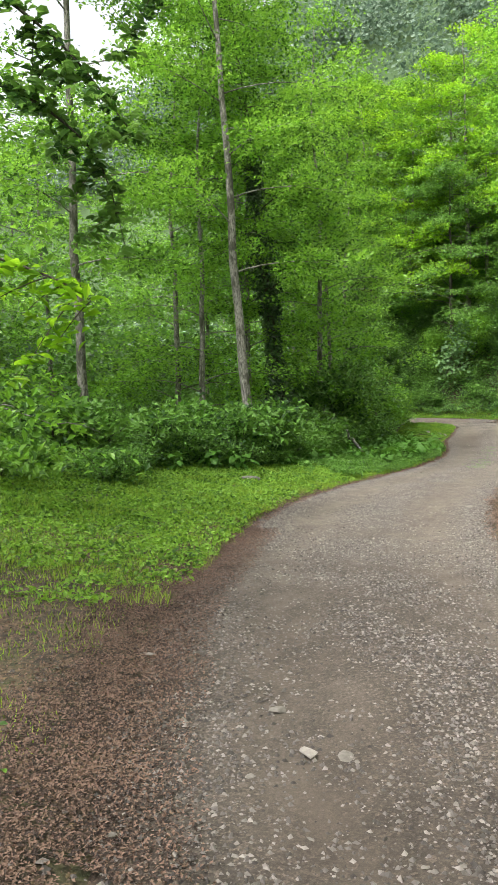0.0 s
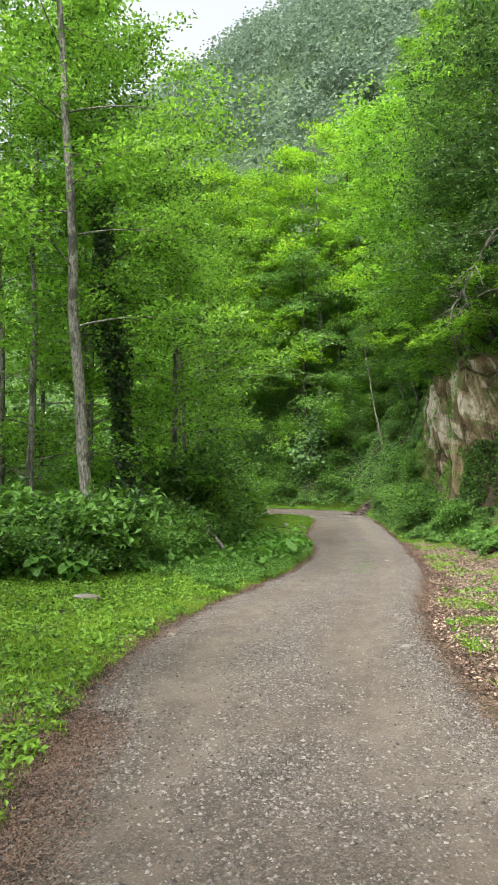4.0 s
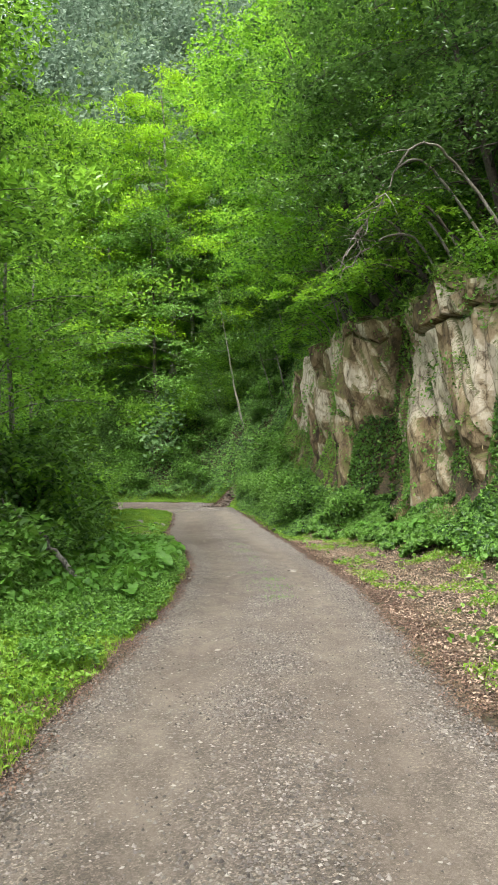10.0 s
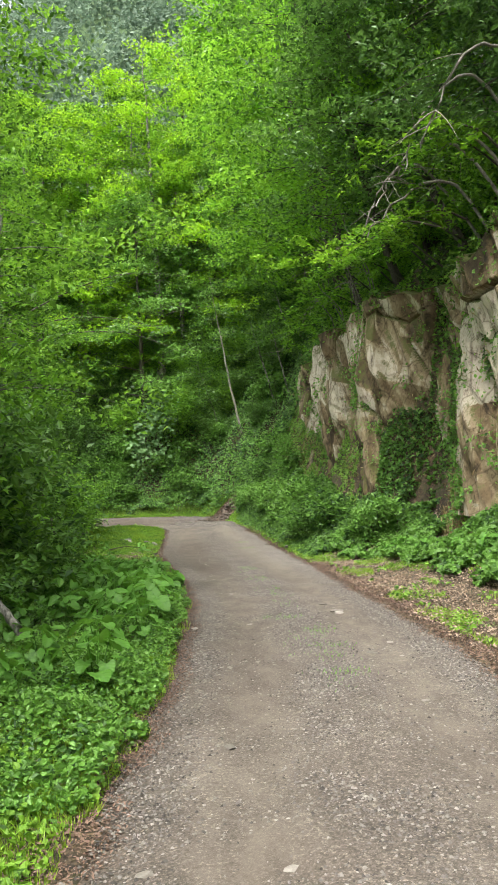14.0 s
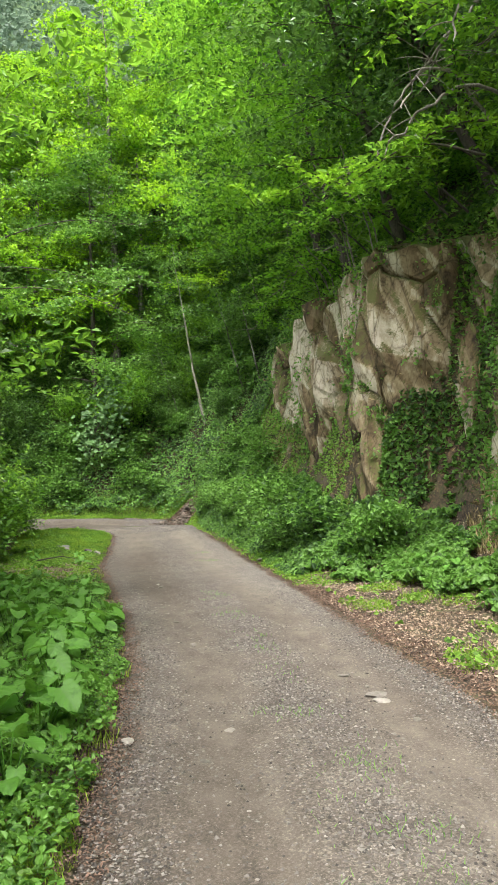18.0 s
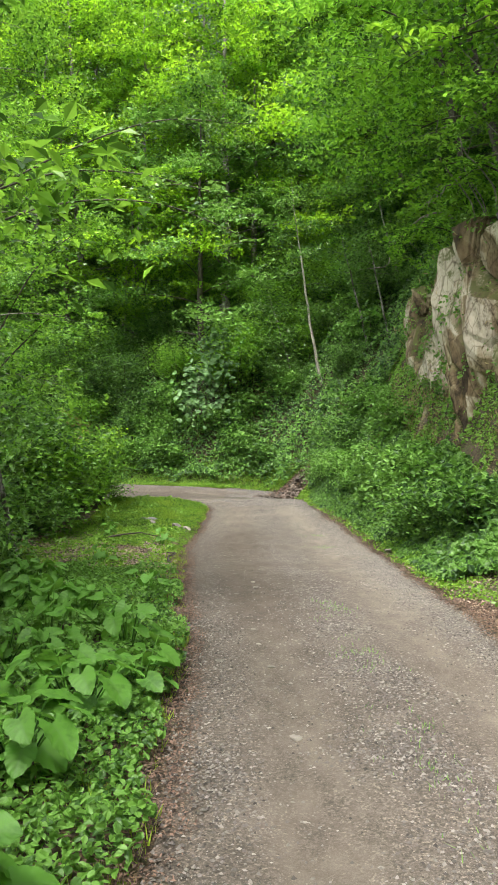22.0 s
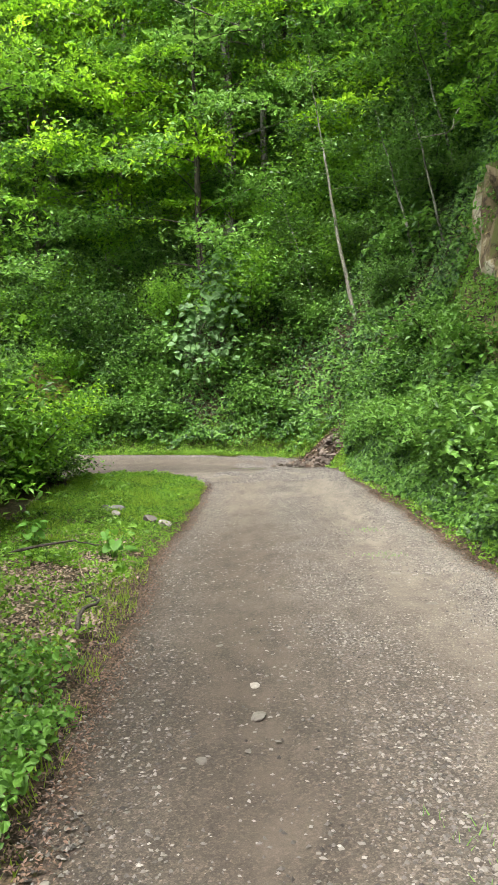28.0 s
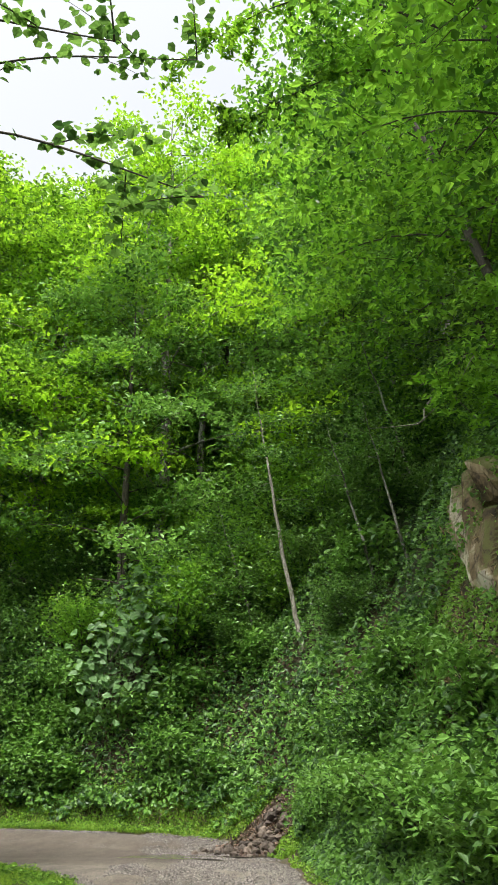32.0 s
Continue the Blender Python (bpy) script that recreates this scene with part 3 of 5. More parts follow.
# ---------------------------------------------------------------- the cliff
def facets(u, v, su, sv, relief, seed):
    """Broken rock: a net of blunt four-sided wedges, each with flat faces of its own. Depth, a value for every face, distance to the joint."""
    r = np.random.default_rng(seed)
    tab = r.uniform(0, 1, (9, 64, 64))
    a, b = (u - 0.42 * v) / su, (v + 0.55 * u) / sv
    i, j = np.floor(a).astype(int), np.floor(b).astype(int)
    best, nxt, value = np.full(u.shape, -9.0), np.full(u.shape, -9.0), np.zeros(u.shape)
    for p in range(-2, 3):
        for q in range(-2, 3):
            t = tab[:, (i + p) % 64, (j + q) % 64]
            da, db = a - (i + p + t[0]), b - (j + q + t[1])
            turn = 0.9 * (t[2] - 0.5)
            x, y = da * np.cos(turn) + db * np.sin(turn), db * np.cos(turn) - da * np.sin(turn)
            sides = np.stack([(0.25 + 1.5 * t[3]) * x, (-1.9 + 1.5 * t[3]) * x, (0.15 + 0.7 * t[4]) * y, (-1.5 + 0.7 * t[5]) * y])
            d = 0.8 * t[6] - sides.max(0)
            win = d > best
            nxt = np.where(win, best, np.maximum(nxt, d))
            value, best = np.where(win, (t[7] + 0.31 * sides.argmax(0)) % 1.0, value), np.where(win, d, best)
    return relief * (best - 0.45), value, best - nxt


def rock_face(name, line, z_low, z_high, seed, cell=0.036, lean=0.07, ledge=lambda y, z: 0, pale=lambda y, z: 0.0, patch=0.0):
    """A stretch of cliff along a line of the plan. z_low, z_high: functions of y; pale: of y and z."""
    line = smooth_line(line, 10)
    arc = np.concatenate([[0], np.cumsum(np.linalg.norm(np.diff(line, axis=0), axis=1))])
    n = int(arc[-1] / cell)
    along = np.linspace(0, arc[-1], n)
    xs, ys = np.interp(along, arc, line[:, 0]), np.interp(along, arc, line[:, 1])
    tan = unit(np.stack([np.gradient(xs), np.gradient(ys)], 1))
    nor = np.stack([-tan[:, 1], tan[:, 0]], 1)
    m = int(7.0 / cell)
    v = np.linspace(0, 1, m)
    lo, hi = z_low(ys), z_high(ys)
    hi = hi + np.array([0.75 * noise.noise((q * 0.6, seed, 0.0)) + 0.4 * noise.noise((q * 1.9, seed, 4.0)) for q in along])
    zz = lo[:, None] + (hi - lo)[:, None] * v[None]
    uu, yy = np.repeat(along[:, None], m, 1), np.repeat(ys[:, None], m, 1)
    d = 0.12 - lean * (zz - lo[:, None])
    d1, f1, g1 = facets(uu, zz, 1.8, 3.6, 0.85, seed)
    d2, f2, g2 = facets(uu, zz, 0.6, 2.0, 0.30, seed + 1)
    d3, f3, _ = facets(uu, zz, 0.30, 0.8, 0.06, seed + 2)
    d = d + d1 + d2 + d3 + ledge(yy, zz) - 0.12 * np.clip(1 - g1 / 0.04, 0, 1)
    d = d + np.array([[noise.fractal((a, b, seed), 0.7, 2.1, 4) for b in r2] for a, r2 in zip(along * 1.3, zz * 1.3)]) * 0.015
    rim = np.minimum(np.minimum(uu, arc[-1] - uu) / 0.5, (1 - v)[None] * (hi - lo)[:, None] / 0.6)
    d = d - 1.7 * np.clip(1 - rim, 0, 1) ** 1.5
    p = np.stack([xs[:, None] + nor[:, 0:1] * d, ys[:, None] + nor[:, 1:2] * d, zz - 0.3 * np.clip(1 - rim, 0, 1)], -1)
    rg = np.random.default_rng(seed + 9)
    crest = p[rg.integers(0, n, 1400), (m * (1 - 0.12 * rg.uniform(0, 1, 1400) ** 2)).astype(int) - 1]
    tuft = np.repeat((crest + rg.normal(0, 0.14, crest.shape))[:int(n * 0.95)], 9, 0)
    RIM_GROWTH.append(tuft + rg.normal(0, 0.10, tuft.shape))
    # moss and small plants in the joints and on the ledges
    joint = np.argwhere((np.minimum(g1, g2) < 0.05) & (rim > 0.5))
    pick = joint[rg.permutation(len(joint))[:int(n * 0.8)]]
    seat = p[pick[:, 0], pick[:, 1]]
    keep = bumps(seat[:, 1], seat[:, 2], 1.3, 1.0) > -0.05
    gi, gj = rg.integers(0, n, n * 10), (m * rg.uniform(0, 0.93, n * 10) ** 1.6).astype(int)
    cloth = bumps(ys[gi] * 0.8, zz[gi, gj], 1.15, 1.0) + bumps(ys[gi] + 40, zz[gi, gj], 0.4, 0.5) > 0.12 + 0.40 * np.clip(gj / m - 0.15, 0, 0.6) - patch - 0.18 * np.exp(-((ys[gi] - 37.6) / 1.6) ** 2)
    hold = p[gi[cloth], gj[cloth]]
    hold = hold + np.concatenate([nor[gi[cloth]], np.zeros((len(hold), 1))], 1) * rg.uniform(0.0, 0.16, (len(hold), 1))
    ROCK_IVY.append(np.repeat(hold, 3, 0) + rg.normal(0, 0.07, (3 * len(hold), 3)))
    JOINT_GROWTH.append(np.repeat(seat[keep], 14, 0) + rg.normal(0, 0.075, (14 * keep.sum(), 3)) + [-0.03, 0, 0.02])
    me = mesh_of(name, p.reshape(-1, 3), grid_faces(n, m)[:, ::-1], ROCK, False)
    fresh_and_shade = 0.0 + pale(yy, zz) + 0.02 + 0.22 * f1 + 0.17 * f2 + 0.09 * f3
    me.attributes.new("fresh_and_shade", "FLOAT", "POINT").data.foreach_set("value", fresh_and_shade.ravel().astype(np.float32))
    return me


JOINT_GROWTH, ROCK_IVY = [], []
RIM_GROWTH = []
cliff = new("rock_cliff")
tagged(cliff, "pale brown limestone cliff with mossy ledges beside the road", "cliff")
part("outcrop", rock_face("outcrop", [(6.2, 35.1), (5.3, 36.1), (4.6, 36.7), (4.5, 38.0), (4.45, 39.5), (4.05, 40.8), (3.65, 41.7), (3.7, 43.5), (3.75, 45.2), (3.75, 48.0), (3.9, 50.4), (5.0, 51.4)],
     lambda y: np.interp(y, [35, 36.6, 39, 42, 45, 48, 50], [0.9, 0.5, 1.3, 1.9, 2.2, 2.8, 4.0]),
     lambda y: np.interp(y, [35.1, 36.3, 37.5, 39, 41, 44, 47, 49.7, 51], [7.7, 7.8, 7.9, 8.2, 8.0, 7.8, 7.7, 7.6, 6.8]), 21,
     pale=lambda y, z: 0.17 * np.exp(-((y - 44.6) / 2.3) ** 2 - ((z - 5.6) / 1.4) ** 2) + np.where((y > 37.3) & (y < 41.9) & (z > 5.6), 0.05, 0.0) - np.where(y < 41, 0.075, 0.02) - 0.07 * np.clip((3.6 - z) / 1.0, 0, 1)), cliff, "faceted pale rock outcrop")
# recess: negative pale paints the shade of the overhanging trees into the rock
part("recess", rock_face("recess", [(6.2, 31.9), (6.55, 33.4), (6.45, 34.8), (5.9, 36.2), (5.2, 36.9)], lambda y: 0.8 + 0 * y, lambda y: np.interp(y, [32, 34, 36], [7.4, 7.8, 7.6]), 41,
     pale=lambda y, z: -0.09 + 0 * y, patch=0.10), cliff, "set-back rock with moss, its shade put into the rock colour")
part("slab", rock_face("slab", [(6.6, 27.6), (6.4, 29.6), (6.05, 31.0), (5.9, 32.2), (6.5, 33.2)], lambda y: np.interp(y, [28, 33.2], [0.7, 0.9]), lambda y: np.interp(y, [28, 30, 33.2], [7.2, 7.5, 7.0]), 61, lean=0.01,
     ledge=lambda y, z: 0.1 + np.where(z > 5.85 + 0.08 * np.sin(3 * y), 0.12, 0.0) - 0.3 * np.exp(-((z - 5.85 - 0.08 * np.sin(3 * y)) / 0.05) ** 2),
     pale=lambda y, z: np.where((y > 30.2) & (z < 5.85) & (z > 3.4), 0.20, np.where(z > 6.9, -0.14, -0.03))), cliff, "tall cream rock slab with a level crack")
part("block", rock_face("block", [(6.7, 32.1), (5.95, 32.6), (6.05, 33.4), (6.8, 33.8)], lambda y: 1.0 + 0 * y, lambda y: 3.7 + 0 * y, 71, lean=0.02, pale=lambda y, z: 0.10 + 0 * y), cliff, "pale squared block at the foot of the slab")
part("shoulder", rock_face("shoulder", [(6.95, 19.5), (6.75, 23.0), (6.5, 26.0), (6.6, 28.4)], lambda y: 0.6 + 0 * y, lambda y: np.interp(y, [19, 24, 29], [4.5, 6.5, 7.8]), 81), cliff)

rock_ivy = new("rock_ivy", mesh_of("rock_ivy", *leaves(np.concatenate(ROCK_IVY), 0.10, 0.2, full=True, slim=0.7, out=np.tile([[-0.9, -0.5, 0.0]], (sum(map(len, ROCK_IVY)), 1))), LEAF_BRAMBLE))
tagged(rock_ivy, "green ivy and herbs clinging to the cliff in patches", "undergrowth", kind="stuff")
dry_hold = np.concatenate(ROCK_IVY)[::4]
dry_stems = new("cliff_dry_growth", mesh_of("cliff_dry_growth", *leaves(dry_hold + np.random.default_rng(44).normal(0, 0.16, dry_hold.shape), 0.17, -0.6, slim=0.16, full=False, out=np.tile([[-0.8, -0.5, -0.4]], (len(dry_hold), 1))), LEAF_DRY))
tagged(dry_stems, "dead brown stems and roots hanging on the cliff", "undergrowth", kind="stuff")
joint_herbs = new("cliff_moss", mesh_of("cliff_moss", *leaves(np.concatenate(JOINT_GROWTH), 0.07, 0.3, full=True, slim=0.6), LEAF_BANK))
tagged(joint_herbs, "moss, ivy and small herbs in the joints of the cliff", "undergrowth", kind="stuff")
rim_herbs = new("cliff_edge_growth", mesh_of("cliff_edge_growth", *leaves(np.concatenate(RIM_GROWTH), 0.11, 0.3, out=None, full=True, slim=0.6), LEAF_BANK))
tagged(rim_herbs, "green herbs and moss hanging over the cliff edge", "undergrowth", kind="stuff")


def boulder(seed, size, material, flat=0.6, detail=2):
    """A chipped stone: an icosphere cut by random planes, its base at the origin."""
    r = np.random.default_rng(seed)
    bm = bmesh.new()
    bmesh.ops.create_icosphere(bm, subdivisions=detail, radius=0.5)
    cuts = [(unit(r.normal(size=3)), r.uniform(0.2, 0.4)) for _ in range(14)]
    for v in bm.verts:
        p = np.array(v.co)
        for n, d in cuts:
            over = p @ n - d
            if over > 0:
                p = p - n * over
        p = p * (np.array([1.0, r.uniform(0.98, 1.02), flat]))
        v.co = (p + r.normal(0, 0.008, 3)) * size
    low = min(v.co.z for v in bm.verts)
    for v in bm.verts:
        v.co.z -= low
    me = bpy.data.meshes.new("stone")
    bm.to_mesh(me)
    bm.free()
    me.materials.append(material)
    return me



# ---------------------------------------------------------------- trees
def make_tree(name, label, seed, height, radius, crown_low, spread, leaf_count, leaf_size, leaf_mat, bark, lean=(0.0, 0.0), limbs=14, spray=0.75, droop=0.1, clump=0.5, ivy=0, top=0.75, slim=0.55, full=False):
    """A tree at the origin: trunk, limbs, and a crown of leaves in sprays along the limbs."""
    r = np.random.default_rng(seed)
    root = new(name)
    tagged(root, label, "tree")
    k = 16
    h = np.linspace(-0.3, height, k)
    wob = np.cumsum(r.normal(0, 0.05, (k, 2)), 0) * height / 14
    path = np.stack([lean[0] * h + wob[:, 0] - wob[0, 0], lean[1] * h + wob[:, 1] - wob[0, 1], h], 1)
    rad = radius * (1 - 0.93 * np.linspace(0, 1, k) ** 1.1)
    rad[0] *= 1.5
    part("trunk", mesh_of("trunk", *tube(path, rad, 9), bark, True), root)
    spots = []
    for i in range(limbs):
        f = crown_low + (0.97 - crown_low) * (i + r.uniform(0, 0.8)) / limbs
        start = np.array([np.interp(f * height, h, path[:, j]) for j in range(3)])
        az = i * 2.4 + r.uniform(-0.4, 0.4)
        reach = spread * (1.0 - top * max(0.0, (f - 0.45) / 0.55)) * r.uniform(0.7, 1.15)
        rise = r.uniform(0.15, 0.55) + 0.5 * max(0.0, f - 0.6)
        t = np.linspace(0, 1, 8)[:, None]
        d = np.array([math.cos(az), math.sin(az), 0.0])
        side = np.array([-d[1], d[0], 0]) * r.uniform(-0.25, 0.25)
        limb = start + d * reach * t + side * reach * t ** 2 + np.array([0, 0, 1.0]) * reach * (rise * t - (rise * 0.5 + droop) * t ** 2)
        lr = max(0.010, radius * 0.22 * (1 - 0.6 * f)) * (1 - 0.9 * t[:, 0])
        pieces = [tube(limb, lr, 5)]
        for tw in range(4):
            u = r.uniform(0.3, 0.95)
            b0 = np.array([np.interp(u, t[:, 0], limb[:, j]) for j in range(3)])
            dd = unit(d + np.array([-d[1], d[0], 0]) * r.choice([-1, 1]) * r.uniform(0.6, 1.4) + [0, 0, r.uniform(-0.1, 0.3)])
            ln = reach * r.uniform(0.25, 0.5)
            tt = np.linspace(0, 1, 4)[:, None]
            twig = b0 + dd * ln * tt - np.array([0, 0, droop * ln]) * tt ** 2
            pieces.append(tube(twig, lr[0] * 0.35 * (1 - 0.85 * tt[:, 0]), 4))
            spots += [twig[1], twig[3]]
        spots += [limb[j] for j in (4, 6, 7)]
        part("limb", mesh_of("limb", *joined(pieces), bark, True), root)
    spots = np.array(spots)
    per = max(1, leaf_count // len(spots))
    cl = spots + r.normal(0, clump * 0.6, (len(spots), 3)) * [1, 1, 0.6]
    c = np.repeat(cl, per, 0)
    rr = spray * np.sqrt(r.uniform(0, 1, len(c))) * np.repeat(r.uniform(0.5, 1.2, len(cl)), per)
    an = r.uniform(0, 2 * np.pi, len(c))
    tilt = np.repeat(r.normal(0, 0.25, (len(cl), 2)), per, 0)
    off = np.stack([np.cos(an) * rr, np.sin(an) * rr, r.normal(0, 0.07, len(c))], 1)
    off[:, 2] += off[:, 0] * tilt[:, 0] + off[:, 1] * tilt[:, 1] - 0.12 * rr ** 2
    part("crown", mesh_of("crown", *leaves(c + off, leaf_size, 0.9, r=r, slim=slim, full=full), leaf_mat), root)
    if ivy:
        u = r.uniform(0, 0.62, ivy)
        a = r.uniform(0, 2 * np.pi, ivy)
        base = np.stack([np.interp(u * height, h, path[:, j]) for j in range(3)], 1)
        o = np.stack([np.cos(a), np.sin(a), np.zeros(ivy)], 1)
        off = o * (np.interp(u, np.linspace(0, 1, k), rad) + r.uniform(0.0, 0.26, ivy) * (1 + 0.6 * np.sin(u * 21) + 0.8 * u))[:, None]
        part("ivy", mesh_of("ivy", *leaves(base + off, 0.11, 0.2, slim=0.85, r=r, out=o * 1.5), LEAF_IVY), root, "dark glossy ivy round the trunk")
    return root


def place(tree, spots, low=0.85, high=1.2, seed=1, sink=0.1, turn=None):
    """Stands copies of a tree at the given places; the first takes the tree itself."""
    r = np.random.default_rng(seed)
    for i, (x, y) in enumerate(spots):
        s = r.uniform(low, high)
        a = r.uniform(0, 360) if turn is None else turn + r.uniform(-25, 25)
        m = pose(x, y, float(land(x, y)) - sink, r.normal(0, 2), r.normal(0, 2), a)
        ob = copy_thing(tree, m) if i else tree
        ob.matrix_basis = m @ Matrix.Diagonal((s, s, s * r.uniform(0.92, 1.1), 1))


def place_copies(tree, spots, low, high, seed):
    """Further copies of a thing that already stands."""
    r = np.random.default_rng(seed)
    for x, y in spots:
        s = r.uniform(low, high)
        m = pose(x, y, float(land(x, y)) - 0.05, 0, 0, r.uniform(0, 360))
        copy_thing(tree, m).matrix_basis = m @ Matrix.Diagonal((s, s, s * r.uniform(0.85, 1.1), 1))


alder = make_tree("alder", "tall green alder with a bare grey trunk", 11, 20, 0.135, 0.24, 3.0, 22000, 0.12, LEAF_ALDER, BARK, (-0.025, 0.0), 26, 0.8, 0.15)
ivy_tree = make_tree("ivy_alder", "alder whose trunk is wrapped in dark ivy", 12, 17, 0.15, 0.30, 3.2, 20000, 0.12, LEAF_ALDER, BARK_DARK, (-0.10, 0.0), 20, 0.8, ivy=8000)
alder_b = make_tree("alder", "slender alder with low leafy branches", 13, 14, 0.11, 0.06, 3.0, 16000, 0.13, LEAF_ALDER, BARK, (-0.02, 0.0), 28, 0.7, 0.2)
beech = make_tree("beech", "bright green beech on the hillside", 14, 12, 0.17, 0.10, 4.4, 19000, 0.165, LEAF_BEECH, BARK, (0, 0), 24, 0.95, 0.2, 0.4, top=0.6)
leaner = make_tree("beech", "bright beech leaning out over the road from the cliff", 24, 11, 0.15, 0.16, 4.6, 19000, 0.165, LEAF_OVER, BARK_DARK, (-0.32, 0.0), 24, 0.75, 0.3, 0.55, top=0.5, slim=0.6)
maple = make_tree("maple", "dense shady maple on the hillside", 15, 11, 0.15, 0.06, 4.0, 16000, 0.18, LEAF_BRAMBLE, BARK_DARK, (0, 0), 24, 0.85, 0.15, top=0.6)
# maple with the canopy shade painted into its leaves
shaded_maple = make_tree("maple", "dense maple leaning over the cliff top, deep shade in its leaf colour", 29, 11, 0.15, 0.05, 4.2, 14000, 0.16, LEAF_SHADED, BARK_DARK, (-0.16, 0), 26, 0.8, 0.3, top=0.55)
place(shaded_maple, [(8.8, 31.4), (9.0, 27.4), (9.2, 34.2), (9.4, 22.6), (11, 29.5)], 0.9, 1.15, 17, turn=0)
tall = make_tree("beech", "tall bright-crowned beech high on the slope", 25, 19, 0.24, 0.14, 5.2, 17000, 0.245, LEAF_BEECH, BARK, (0, 0), 30, 1.1, 0.2, 0.5, top=0.55)
lime = make_tree("lime_tree", "broad lime tree with a bright yellow-green crown", 33, 19, 0.24, 0.1, 5.0, 17000, 0.22, LEAF_LIME, BARK, (0, 0), 30, 1.0, 0.25, 0.35, top=0.45)
tall_b = make_tree("maple", "tall green maple high on the slope", 26, 18, 0.22, 0.12, 4.8, 15000, 0.245, LEAF_ALDER, BARK_DARK, (0, 0), 28, 1.0, 0.2, 0.5, top=0.55)
place(alder, [(-3.85, 18.1), (-8.0, 17.0), (-7.6, 27)], 0.95, 1.05, 2, turn=0)
place(ivy_tree, [(-4.5, 22.6)], 1, 1.01, 3, turn=0)
place(alder_b, [(-4.75, 27.8), (-6.4, 20.6), (-6.6, 25.2), (-5.9, 32.5), (-8.5, 23), (-12, 17), (-10, 29), (-9, 37), (-14, 24), (-15, 33), (-8.2, 43), (-11.5, 43), (-17, 19), (-6.3, 8.5), (-13, 11),
                (-19, 28), (-20, 38), (-17, 46), (-10.5, 48)], 0.85, 1.15, 4)
place(leaner, [(6.8, 40.2), (6.4, 44.8), (6.6, 49.8)], 1.0, 1.2, 5, turn=0)
# darker copy of the leaning beech: shade painted into the leaves
shade_beech = make_tree("beech", "beech leaning out from the cliff top, shade put into its leaf colour", 35, 11, 0.15, 0.16, 4.4, 17000, 0.155, LEAF_DARK, BARK_DARK, (-0.30, 0.0), 24, 0.75, 0.3, 0.55, top=0.5, slim=0.6)
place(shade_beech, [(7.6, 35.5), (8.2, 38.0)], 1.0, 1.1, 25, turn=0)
place(beech, [(10.5, 33), (10.0, 39), (9.5, 45), (8.5, 52), (5.0, 57.5), (12, 27), (-1.5, 60.5), (-8, 61)], 0.85, 1.15, 6)
place(maple, [(3.6, 59), (-4.0, 59.0), (7.0, 54), (-10.5, 60), (-16, 62), (11, 56), (0.6, 61.5), (11, 19), (-22, 66)], 0.85, 1.2, 7)
place(tall, [(-7.5, 60.8), (-13, 61.8), (-4.5, 64), (2.5, 63.5), (-11, 64.5), (8, 60), (13, 52), (12, 42), (-17, 66), (7, 69)], 0.80, 1.0, 12)
place(lime, [(-3.0, 60.0), (-10.5, 61.8)], 1.0, 1.05, 18)
place(tall_b, [(-1, 65.5), (5.5, 65), (-15, 66), (11, 64), (-22, 68)], 0.80, 1.0, 13)
place_copies(tall_b, [(-9.6, 65.5), (-13.5, 66)], 0.85, 0.95, 23)
# trees out of view, added round the start to shade the track
unseen_alder = make_tree("alder", "unseen tall alder added by the start to shade the track", 28, 17, 0.2, 0.35, 4.6, 9000, 0.2, LEAF_ALDER, BARK, (0, 0), 18, 1.0)
place(unseen_alder, [(-3.5, -2.5), (-1.0, -9), (10.5, 2.5), (9, -9), (3.5, -14)], 0.9, 1.1, 15)


def make_shrub(name, label, seed, height, radius, count, size, mat):
    """A shrub at the origin: thin stems and a loose dome of leaves."""
    r = np.random.default_rng(seed)
    root = new(name)
    tagged(root, label, "shrub")
    stems, tips = [], []
    for i in range(11):
        a, ln = r.uniform(0, 6.3), height * r.uniform(0.7, 1.1)
        t = np.linspace(0, 1, 6)[:, None]
        p = np.array([math.cos(a), math.sin(a), 0]) * radius * r.uniform(0.3, 1.0) * t ** 1.3 + np.array([0, 0, 1]) * (ln * t - 0.25 * ln * t ** 2) + [0, 0, -0.1]
        stems.append(tube(p, 0.015 * height * (1 - 0.8 * t[:, 0]), 4))
        tips += [p[2], p[3], p[4], p[5], p[5]]
    part("stem", mesh_of("stem", *joined(stems), BARK_DARK, True), root)
    tips = np.array(tips)
    per = count // (len(tips) * 2)
    cl = np.repeat(tips, 2, 0) + r.normal(0, 0.16 * radius, (len(tips) * 2, 3))
    c = np.repeat(cl, per, 0) + r.normal(0, 1, (per * len(cl), 3)) * [0.24 * radius, 0.24 * radius, 0.1 * radius]
    c[:, 2] = np.maximum(c[:, 2], 0.05)
    part("foliage", mesh_of("foliage", *leaves(c, size, 0.8, r=r), mat), root)
    return root


nettle = make_shrub("shrub", "leafy green shrub at the edge of the meadow", 31, 1.3, 1.0, 3000, 0.11, LEAF_BRAMBLE)
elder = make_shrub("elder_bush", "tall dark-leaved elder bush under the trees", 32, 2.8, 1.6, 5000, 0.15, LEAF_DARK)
hazel = make_shrub("hazel_bush", "bright leafy hazel bush on the slope", 33, 2.4, 1.5, 4500, 0.14, LEAF_ALDER)
dock = make_shrub("shrub", "loose broad-leaved shrub at the foot of the trees", 34, 1.7, 1.0, 1100, 0.2, LEAF_BRAMBLE)
